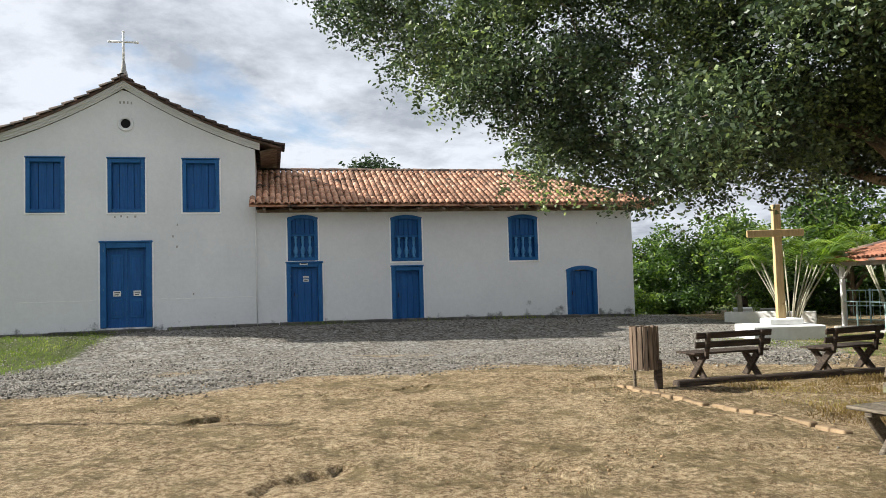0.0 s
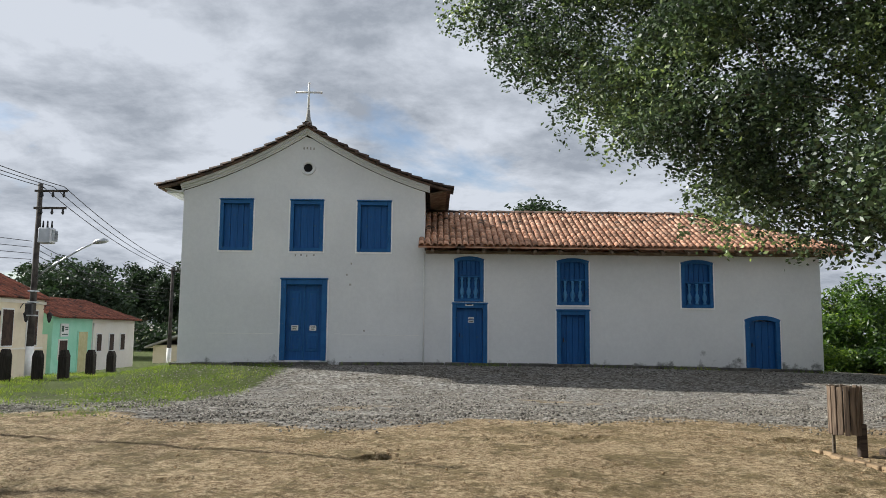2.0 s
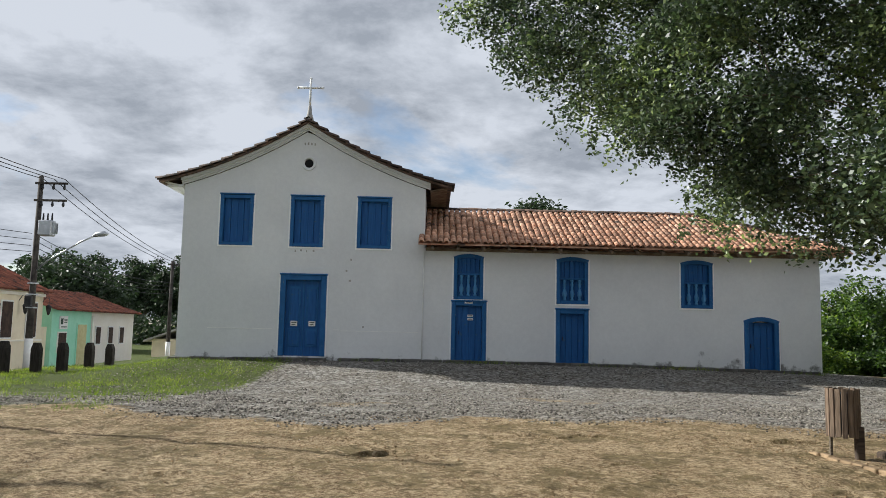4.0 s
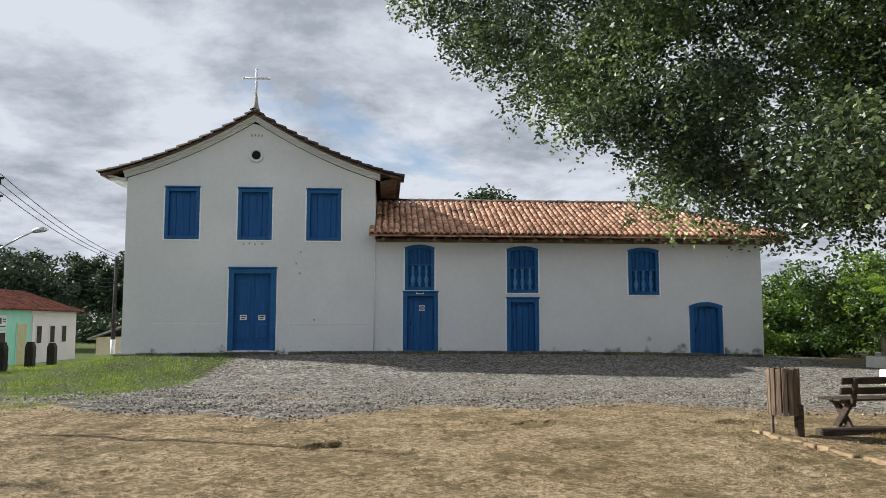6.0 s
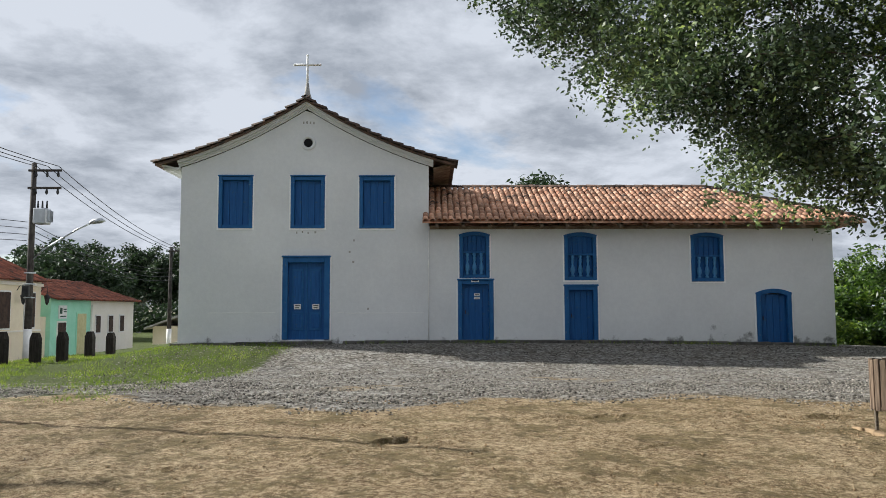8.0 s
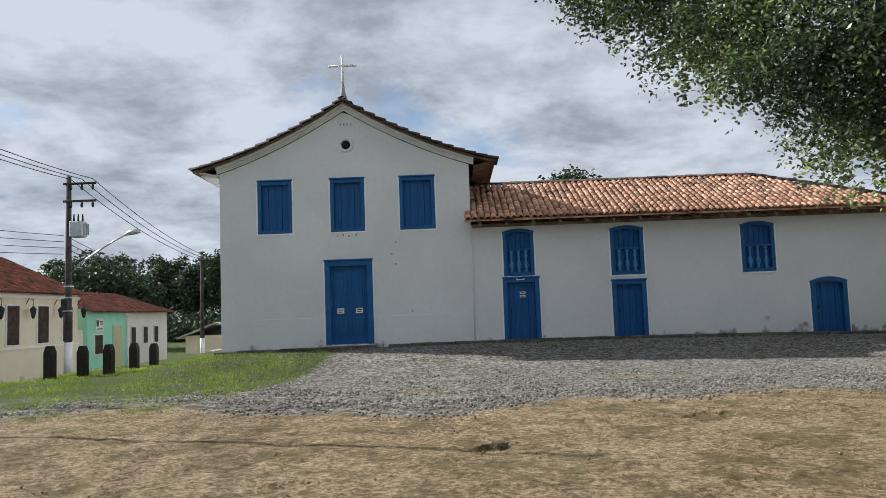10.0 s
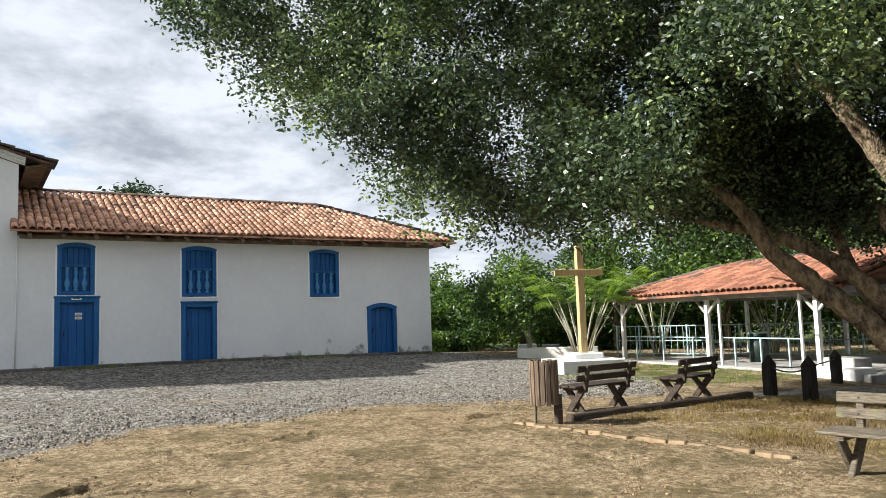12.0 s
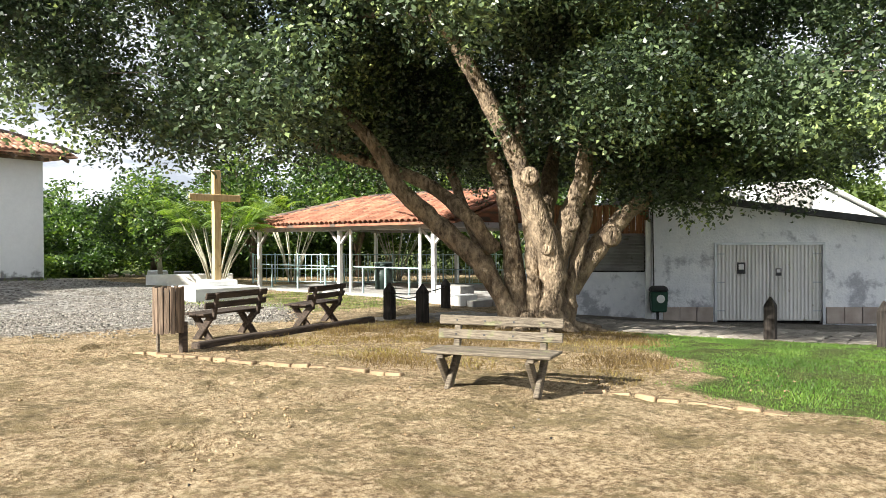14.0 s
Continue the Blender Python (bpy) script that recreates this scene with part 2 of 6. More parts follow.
def tube(bm, pts, radii, sides=8, cap=True):
    """A tapered tube along pts."""
    rings = []
    n = len(pts)
    for i, p in enumerate(pts):
        p = Vector(p)
        d = (Vector(pts[min(i + 1, n - 1)]) - Vector(pts[max(i - 1, 0)])).normalized()
        u = d.orthogonal() if abs(d.z) > 0.9 else d.cross(Vector((0, 0, 1)))
        if abs(d.z) > 0.9:
            u = Vector((1, 0, 0)) - d * d.x
        u.normalize()
        v = d.cross(u)
        r = radii[i] if isinstance(radii, (list, tuple)) else radii
        rings.append([bm.verts.new(p + (u * math.cos(a) + v * math.sin(a)) * r) for a in [2 * math.pi * k / sides for k in range(sides)]])
    for a, b in zip(rings, rings[1:]):
        for k in range(sides):
            f = bm.faces.new((a[k], a[(k + 1) % sides], b[(k + 1) % sides], b[k]))
            f.smooth = True
    if cap:
        bm.faces.new(rings[0][::-1])
        bm.faces.new(rings[-1])
    return bm


def prism(bm, poly, y0, y1):
    """A polygon in x, z drawn out from y0 to y1."""
    a = [bm.verts.new((x, y0, z)) for x, z in poly]
    b = [bm.verts.new((x, y1, z)) for x, z in poly]
    bm.faces.new(a)
    bm.faces.new(b[::-1])
    for i in range(len(poly)):
        j = (i + 1) % len(poly)
        bm.faces.new((a[j], a[i], b[i], b[j]))
    return bm


def smooth01(t):
    t = np.clip(t, 0, 1)
    return t * t * (3 - 2 * t)


# ---- ground ----
def ground_z(x, y):
    """The lie of the land: a low rise to the church, falling off to the street and to the shed."""
    x, y = np.asarray(x, float), np.asarray(y, float)
    z = -0.10 - 0.10 * (1 - smooth01((y - 2) / 6.5))
    z = z - 0.04 * np.clip(x - 9, 0, 9) * (1 - smooth01((y - 6) / 9)) - 0.03 * smooth01((x - 3.5) / 3) * (1 - smooth01((y - 9) / 6))
    z = z + 0.10 * smooth01((-x - 8) / 4) * smooth01((y - 17) / 5) - 1.05 * smooth01((-x - 13.4) / 5) * smooth01((y - 10) / 18)
    flank = (1 - smooth01((x - 13.4) / 6)) * (1 - smooth01((-x - 8.9) / 3.4))
    z = z + (0.55 - 0.00095 * np.clip(x, -17, 17) ** 2) * smooth01((y - 20.5) / 6.3) * flank
    return z + 0.21 * (1 - smooth01((np.hypot(x + 1.5, y - 1) - 9) / 14))


def ground_material():
    m = bpy.data.materials.new("plaza_ground")
    m.use_nodes = True
    nt = m.node_tree
    b = nt.nodes["Principled BSDF"]
    b.inputs["Roughness"].default_value = 0.95
    b.inputs["Specular IOR Level"].default_value = 0.15
    co = nt.nodes.new("ShaderNodeTexCoord")
    P = co.outputs["Object"]

    def noise_node(scale, detail=6, rough=0.6, stretch=None):
        n = nt.nodes.new("ShaderNodeTexNoise")
        n.inputs["Scale"].default_value, n.inputs["Detail"].default_value, n.inputs["Roughness"].default_value = scale, detail, rough
        if stretch:
            mp = nt.nodes.new("ShaderNodeMapping")
            mp.inputs["Scale"].default_value = stretch
            mp.inputs["Rotation"].default_value = (0, 0, 0.25)
            nt.links.new(P, mp.inputs[0])
            nt.links.new(mp.outputs[0], n.inputs["Vector"])
        else:
            nt.links.new(P, n.inputs["Vector"])
        return n.outputs[0]

    def ramp(src, stops):
        r = nt.nodes.new("ShaderNodeValToRGB")
        e = r.color_ramp.elements
        while len(e) < len(stops):
            e.new(0.5)
        for k, (p, c) in enumerate(stops):
            e[k].position, e[k].color = p, (*c, 1)
        nt.links.new(src, r.inputs[0])
        return r.outputs[0]

    def mixed(f, a, c):
        x = nt.nodes.new("ShaderNodeMix"); x.data_type = "RGBA"
        nt.links.new(f, x.inputs[0]); nt.links.new(a, x.inputs[6]); nt.links.new(c, x.inputs[7])
        return x.outputs[2]

    def math2(op, a, c):
        x = nt.nodes.new("ShaderNodeMath"); x.operation = op
        for k, v in enumerate((a, c)):
            if isinstance(v, (int, float)):
                x.inputs[k].default_value = v
            else:
                nt.links.new(v, x.inputs[k])
        return x.outputs[0]

    attr = nt.nodes.new("ShaderNodeAttribute")
    attr.attribute_name = "cover"
    sp = nt.nodes.new("ShaderNodeSeparateColor")
    nt.links.new(attr.outputs["Color"], sp.inputs[0])
    dirt = ramp(noise_node(0.45, 12, 0.7), [(0.41, (0.19, 0.125, 0.064)), (0.5, (0.40, 0.285, 0.155)), (0.58, (0.55, 0.43, 0.26))])
    streak = ramp(noise_node(3.0, 10, 0.75, (1.5, 0.8, 1)), [(0.42, (0.12, 0.076, 0.038)), (0.5, (0.38, 0.26, 0.138)), (0.58, (0.55, 0.425, 0.26))])
    grit = ramp(noise_node(15, 12, 0.88), [(0.445, (0.06, 0.04, 0.022)), (0.5, (0.40, 0.285, 0.16)), (0.555, (0.76, 0.62, 0.41))])
    half = nt.nodes.new("ShaderNodeValue"); half.outputs[0].default_value = 0.45
    third = nt.nodes.new("ShaderNodeValue"); third.outputs[0].default_value = 0.6
    dirt = mixed(third.outputs[0], mixed(half.outputs[0], dirt, streak), grit)
    moss = ramp(noise_node(7, 6), [(0.35, (0.085, 0.066, 0.03)), (0.65, (0.25, 0.195, 0.092))])
    mossf = ramp(noise_node(0.9, 14, 0.86, (1.15, 0.95, 1)), [(0.49, (0, 0, 0)), (0.545, (0.8, 0.8, 0.8))])
    dirt = mixed(mossf, dirt, moss)
    vor = nt.nodes.new("ShaderNodeTexVoronoi")
    vor.inputs["Scale"].default_value = 13
    nt.links.new(P, vor.inputs["Vector"])
    vs = nt.nodes.new("ShaderNodeSeparateColor")
    nt.links.new(vor.outputs["Color"], vs.inputs[0])
    grav = ramp(vs.outputs[0], [(0.0, (0.05, 0.046, 0.04)), (0.5, (0.21, 0.195, 0.17)), (1.0, (0.55, 0.53, 0.48))])
    gr2 = ramp(noise_node(0.7, 7), [(0.42, (0.20, 0.165, 0.12)), (0.58, (0.33, 0.31, 0.275))])
    some = nt.nodes.new("ShaderNodeValue"); some.outputs[0].default_value = 0.3
    grav = mixed(some.outputs[0], grav, gr2)
    soil = ramp(noise_node(9, 8, 0.7), [(0.3, (0.045, 0.062, 0.016)), (0.7, (0.12, 0.15, 0.04))])
    jitter = noise_node(1.6, 8, 0.72)
    def edge(ch):
        return ramp(math2("ADD", ch, math2("MULTIPLY", math2("SUBTRACT", jitter, 0.5), 0.9)), [(0.42, (0, 0, 0)), (0.60, (1, 1, 1))])
    col = mixed(edge(sp.outputs[0]), dirt, grav)
    col = mixed(edge(sp.outputs[1]), col, soil)
    stone = ramp(noise_node(3, 8, 0.65), [(0.3, (0.16, 0.145, 0.12)), (0.7, (0.33, 0.30, 0.25))])
    col = mixed(edge(sp.outputs[2]), col, stone)
    nt.links.new(col, b.inputs["Base Color"])
    bp = nt.nodes.new("ShaderNodeBump")
    bp.inputs["Strength"].default_value, bp.inputs["Distance"].default_value = 1.0, 0.075
    h = math2("ADD", math2("MULTIPLY", noise_node(16, 12, 0.78), 1.5), math2("MULTIPLY", noise_node(3.6, 10, 0.72, (1.4, 0.9, 1)), 2.4))
    nt.links.new(h, bp.inputs["Height"])
    nt.links.new(bp.outputs[0], b.inputs["Normal"])
    return m


M_GROUND = ground_material()


def cover_masks(x, y):
    """How much gravel, grass and paving lies at a place, each from 0 to 1."""
    line = 12.6 + 0.8 * np.sin(x * 0.6) + 0.4 * np.sin(x * 1.7 + 1) + 0.12 * np.clip(-x - 3, 0, 9)
    gravel = smooth01((y - line + 1.7) / 3.4) * (1 - 0.5 * np.clip(np.sin(x * 0.8 + 0.6 * np.sin(y)) * np.sin(y * 0.75 + x * 0.3), 0, 1) * (y < 19)) * (1 - smooth01((x - 11.0 - 0.35 * (y - 14)) / 2.5))
    grass = smooth01((-x - 5.2 - 0.06 * (26 - y)) / 1.6 + 0.5) * smooth01((y - 11.6 - 0.25 * np.clip(-x - 8, 0, 9)) / 2.0)
    xs, ys = x + 0.3, y + 0.15
    lawn = smooth01((xs - 5.3) / 1.2) * smooth01((4.1 + 0.47 * (xs - 7.3) + 0.22 * np.sin(x * 2.3) + 0.15 * np.sin(x * 5.1 + 1) - ys) / 1.5) * smooth01((y + 12) / 2) * (1 - smooth01((xs - 12.1 + 0.3 * (ys - 4)) / 0.5))
    patch = 0.5 * smooth01((x - 10.5) / 1.5) * smooth01((y - 11.5) / 1.5) * (1 - smooth01((y - 18.5) / 1.2))
    far = smooth01((np.hypot(x - 2, y - 18) - 27) / 4)
    pave = smooth01((xs - 12.1 + 0.3 * (ys - 4)) / 0.6) * (1 - smooth01((y - 9.0) / 1.0)) * (1 - far)
    street = smooth01((-x - 14.6) / 0.8) * (1 - smooth01((-x - 18) / 1.5)) * smooth01((y + 30) / 4)
    grass = grass * (0.46 + 0.38 * smooth01((y - 14.5) / 8))
    grass = np.maximum.reduce([grass * (1 - street), lawn * (1 - pave), patch, far * (1 - street)])
    return gravel, grass, np.maximum(pave, street)


def build_ground():
    def axis(a, b, fine0, fine1, step, grow=1.25):
        v = list(np.arange(fine0, fine1 + 1e-6, step))
        s, p = step, fine1
        while p < b:
            s *= grow; p += s; v.append(p)
        s, p = step, fine0
        while p > a:
            s *= grow; p -= s; v.insert(0, p)
        return np.array(v)
    xs = axis(-900, 900, -8, 10, 0.045)
    ys = axis(-900, 1500, 2.2, 13.5, 0.036, 1.12)
    X, Y = np.meshgrid(xs, ys)
    Z = ground_z(X, Y)
    near = (np.abs(X - 1) < 14) & (Y > -2) & (Y < 30)
    R = np.zeros_like(X)
    rng = np.random.default_rng(3)
    for _ in range(60):
        k = rng.uniform(1.2, 9.0)
        a = rng.uniform(0, math.pi)
        ph = rng.uniform(0, 6.28)
        R += np.sin(k * (X * math.cos(a) * 0.7 + Y * math.sin(a) * 1.3) + ph + 1.5 * np.sin(0.9 * X + ph) + 1.2 * np.sin(1.1 * Y - ph)) / k
    R *= 0.006

    def fractal(step, amp, seed):
        """Smooth random relief with bumps about one step across."""
        g = np.random.default_rng(seed).uniform(-1, 1, (400, 400))
        u, v = (X + 20) / step, (Y + 5) / step
        i, j = np.floor(u).astype(int), np.floor(v).astype(int)
        fu, fv = smooth01(u - i), smooth01(v - j)
        i, j = i % 399, j % 399
        return amp * ((g[i, j] * (1 - fu) + g[i + 1, j] * fu) * (1 - fv) + (g[i, j + 1] * (1 - fu) + g[i + 1, j + 1] * fu) * fv)
    bare = 1 - 0.6 * cover_masks(X, Y)[0]
    R = R + (fractal(0.9, 0.010, 1) + fractal(0.33, 0.013, 2) + fractal(0.15, 0.013, 4) * (0.4 + 1.2 * np.clip(fractal(1.7, 1, 7), 0, 1))) * bare
    R = R + fractal(0.075, 0.009, 5) * (0.4 + 1.4 * np.clip(fractal(1.3, 1, 6), 0, 1)) * bare
    # eroded ledges: the earth drops by a few centimetres along ragged lines
    def ledge(x0, y0, x1, y1, drop, wav, ph):
        L = math.hypot(x1 - x0, y1 - y0)
        u = ((X - x0) * (x1 - x0) + (Y - y0) * (y1 - y0)) / L
        v = -(X - x0) * (y1 - y0) / L + (Y - y0) * (x1 - x0) / L
        v = v + wav * (np.sin(u * 3.1 + ph) + 0.6 * np.sin(u * 7.7 + 2 * ph) + 0.4 * np.sin(u * 15 + ph)) + fractal(0.11, 0.07, 8)
        fade = smooth01(u / 0.25) * smooth01((L - u) / 0.25)
        return -drop * fade * (0.75 + fractal(0.4, 0.25, 9)) * np.exp(-np.clip(-v, 0, 9) / 0.4) * (v < 0)
    E = ledge(-1.45, 8.95, -0.7, 9.35, 0.08, 0.05, 0.3) + ledge(-0.75, 8.75, -0.2, 9.0, 0.045, 0.04, 1.3) + ledge(-0.75, 7.9, -0.1, 8.1, 0.03, 0.04, 2.0)
    E += ledge(-0.55, 5.35, -0.3, 5.95, 0.06, 0.03, 0.8) + ledge(-0.35, 5.9, 0.45, 6.15, 0.07, 0.04, 0.5) + ledge(0.2, 10.7, 2.3, 10.95, 0.05, 0.05, 2.2)
    E += ledge(3.9, 10.85, 5.4, 11.15, 0.07, 0.04, 4.0) + ledge(1.75, 5.9, 2.15, 4.95, 0.05, 0.04, 4.4) + ledge(3.6, 5.75, 4.7, 5.45, 0.05, 0.04, 3.1)
    E += ledge(-3.3, 7.4, -2.5, 7.6, 0.04, 0.05, 1.1) + ledge(1.2, 8.4, 2.3, 8.5, 0.035, 0.05, 2.7) + ledge(2.9, 7.3, 3.9, 7.2, 0.035, 0.05, 0.9)
    Z = Z + np.where(near, R + E, 0)
    ny, nx = X.shape
    idx = np.arange(nx * ny).reshape(ny, nx)
    faces = np.stack([idx[:-1, :-1], idx[:-1, 1:], idx[1:, 1:], idx[1:, :-1]], -1).reshape(-1, 4)
    ob = fast("ground", np.stack([X, Y, Z], -1).reshape(-1, 3), faces, M_GROUND, smooth=True)
    g, gr, pv = cover_masks(X.ravel(), Y.ravel())
    col = np.stack([g, gr, pv, np.ones_like(g)], -1).astype(np.float32)
    at = ob.data.color_attributes.new("cover", "FLOAT_COLOR", "POINT")
    at.data.foreach_set("color", col.ravel())
    return tagged(ob, "packed ochre earth with gravel, grass and eroded ledges", "ground", kind="structure")


build_ground()

# ---- the church ----
church = thing("church", None, "whitewashed colonial church with blue doors and clay tile roof", "church")
FY, WALL = 27.0, 0.62
RX, RZ = -5.08, 8.95          # ridge
EAVE_Z = 4.34


def gable_drop(d):
    return 0.632 * d - 0.0368 * d * d


def wall_with_openings(name, x0, x1, z0, top, openings, y0, y1):
    """A wall from x0 to x1, its top given by a function of x, with openings (x0, x1, z0, z1, arch) cut through it."""
    cuts = sorted({x0, x1, *[o[0] for o in openings], *[o[1] for o in openings], *np.arange(x0, x1, 0.24)})
    for o in openings:
        if o[4]:
            cuts += list(np.linspace(o[0], o[1], 9)[1:-1])
    cuts = sorted(set(round(c, 4) for c in cuts))
    bm = bmesh.new()

    def quad(*p):
        bm.faces.new([bm.verts.new(q) for q in p])

    def arch_z(o, x):
        t = (2 * x - o[0] - o[1]) / (o[1] - o[0])
        return o[3] - o[4] * t * t

    for a, b in zip(cuts, cuts[1:]):
        c = (a + b) / 2
        zs = [(z0, z0)]
        for o in sorted([o for o in openings if o[0] < c < o[1]], key=lambda o: o[2]):
            zs += [(o[2], o[2]), (arch_z(o, a), arch_z(o, b))]
        zs.append((top(a), top(b)))
        for (p, q), (r, s) in zip(zs[::2], zs[1::2]):
            quad((a, y0, p), (b, y0, q), (b, y0, s), (a, y0, r))
            quad((b, y1, q), (a, y1, p), (a, y1, r), (b, y1, s))
            quad((a, y0, r), (b, y0, s), (b, y1, s), (a, y1, r))
            quad((b, y0, q), (a, y0, p), (a, y1, p), (b, y1, q))
    for o in openings:
        for x in (o[0], o[1]):
            zt = o[3] - o[4]
            quad((x, y0, o[2]), (x, y1, o[2]), (x, y1, zt), (x, y0, zt))
    for x in (x0, x1):
        quad((x, y0, z0), (x, y1, z0), (x, y1, top(x)), (x, y0, top(x)))
    bmesh.ops.remove_doubles(bm, verts=bm.verts, dist=0.0005)
    bmesh.ops.recalc_face_normals(bm, faces=bm.faces)
    return part(name, bm, M_PLASTER, church)


# openings: x0, x1, z0, z1, rise of the arch
UPPER = [(-8.14, -6.95, 4.44, 6.29, 0.0), (-5.62, -4.43, 4.43, 6.28, 0.0), (-3.22, -2.0, 4.42, 6.27, 0.0)]
PORTAL = (-5.87, -4.23, 0.56, 3.42, 0.0)
WINGW = [(0.28, 1.33, 2.68, 4.30, 0.10), (3.95, 5.08, 2.59, 4.27, 0.10), (8.40, 9.54, 2.53, 4.25, 0.10)]
WINGD = [(0.22, 1.46, 0.50, 2.60, 0.0), (3.93, 5.09, 0.36, 2.39, 0.0), (10.64, 11.87, 0.24, 2.27, 0.14)]
wall_with_openings("facade_wall", -9.46, -0.79, -0.3, lambda x: RZ - 0.30 - gable_drop(abs(x - RX)), [*UPPER, PORTAL], FY, FY + WALL)
wall_with_openings("wing_wall", -0.788, 13.41, -0.3, lambda x: EAVE_Z + 0.14, [*WINGW, *WINGD], FY + 0.004, FY + WALL)
bm = bmesh.new()
box(bm, (-9.46 + 0.31, FY + 9.6, 3.2), (0.62, 18, 7.0))
part("side_wall", bm, M_PLASTER, church)
bm = bmesh.new()
box(bm, (-0.79 - 0.31, FY + 9.6, 3.2), (0.62, 18, 7.0))
part("side_wall", bm, M_PLASTER, church)
bm = boxes(((13.41 - 0.31, FY + 4.6, 2.09), (0.616, 8.0, 4.78)), ((6.3, FY + 8.3, 2.09), (13.0, 0.6, 4.7)))
part("wing_end_wall", bm, M_PLASTER, church)


M_BALUSTER = mat("pale_blue_paint", (0.05, 0.19, 0.40), (0.075, 0.24, 0.46), 4, 0.55, 0.1, 30)


def shutter_window(o, kind):
    """A blue window: moulded frame with a cornice, two boarded leaves."""
    x0, x1, z0, z1, arch = o
    cx, w = (x0 + x1) / 2, x1 - x0
    win = new("window")
    win.parent = church
    win.location = (cx, FY, z0)
    h = z1 - z0
    f = 0.13
    bm = bmesh.new()
    box(bm, (-w / 2 + f / 2, 0.06, (h - arch) / 2), (f, 0.2, h - arch), bevel=0.012)
    box(bm, (w / 2 - f / 2, 0.06, (h - arch) / 2), (f, 0.2, h - arch), bevel=0.012)
    box(bm, (0, 0.06, f / 2 * 0.9), (w - 2 * f, 0.2, f * 0.9), bevel=0.012)
    if not arch:
        box(bm, (0, 0.06, h - f / 2 - 0.03), (w - 2 * f, 0.2, f), bevel=0.012)
        box(bm, (0, 0.0, h + 0.0), (w + 0.05, 0.16, 0.05), bevel=0.012)
    else:
        n = 10
        for k in range(n):
            t = -1 + (2 * k + 1) / n
            box(bm, (t * w / 2, 0.06, h - f / 2 - arch * t * t), (w / n + 0.012, 0.19, f), rot=(0, math.degrees(math.atan(2 * arch * t / (w / 2))), 0))
    part("frame", bm, M_BLUE2, win)
    bm = bmesh.new()
    nb = 4 if not arch else 5
    iw = w - 2 * f
    zb, zt = f * 0.9, h - f - arch * 0.35 + 0.03
    for k in range(nb):
        x = -iw / 2 + iw * (k + 0.5) / nb
        box(bm, (x, 0.115 + 0.006 * (k % 2), (zb + zt) / 2), (iw / nb - 0.012, 0.045, zt - zb), bevel=0.006)
    box(bm, (0, 0.15, (zb + zt) / 2), (iw, 0.02, zt - zb))
    if kind == "leaf":
        box(bm, (0, 0.085, (zb + zt) / 2), (0.05, 0.03, zt - zb), bevel=0.008)
    part("shutter", bm, M_BLUE, win)
    if kind == "balustrade":
        rail_z = zb + 0.78
        bm = boxes(((0, 0.03, rail_z), (iw + 0.02, 0.11, 0.07)), bevel=0.012)
        part("rail", bm, M_BLUE2, win)
        for k in range(3):
            x = (k - 1) * iw * 0.31
            bm = bmesh.new()
            prof = [(0.0, 0.065), (0.06, 0.065), (0.09, 0.035), (0.17, 0.078), (0.26, 0.09), (0.35, 0.06), (0.44, 0.03), (0.5, 0.045), (0.58, 0.06), (0.64, 0.038), (0.70, 0.066), (0.745, 0.066)]
            tube(bm, [(x, 0.045, zb + p) for p, r in prof], [r for p, r in prof], 10)
            part("baluster", bm, M_BALUSTER, win)
    # white painted band round the opening
    for c, sz in (((-w / 2 - 0.026, -0.006, (h - arch) / 2), (0.05, 0.024, h - arch)), ((w / 2 + 0.026, -0.006, (h - arch) / 2), (0.05, 0.024, h - arch)), ((0, -0.006, -0.028), (w + 0.1, 0.024, 0.052))):
        part("painted_band", boxes((c, sz)), M_BAND, win)
    return win


for o in UPPER:
    shutter_window(o, "leaf")
for o in WINGW:
    shutter_window(o, "balustrade")


def sign_plate(parent, x, y, z, w, h, lines):
    p = part("sign", boxes(((x, y, z), (w, 0.012, h)), bevel=0.003), M_WHITE, parent, "white notice plate with dark unreadable lines")
    for k in range(lines):
        zz = z + h / 2 - h * (k + 0.75) / (lines + 0.5)
        part("print", boxes(((x - 0.01 * (k % 2), y - 0.009, zz), (w * (0.72 - 0.15 * (k % 2)), 0.004, h / (lines + 0.5) * 0.45))), M_IRON, p)


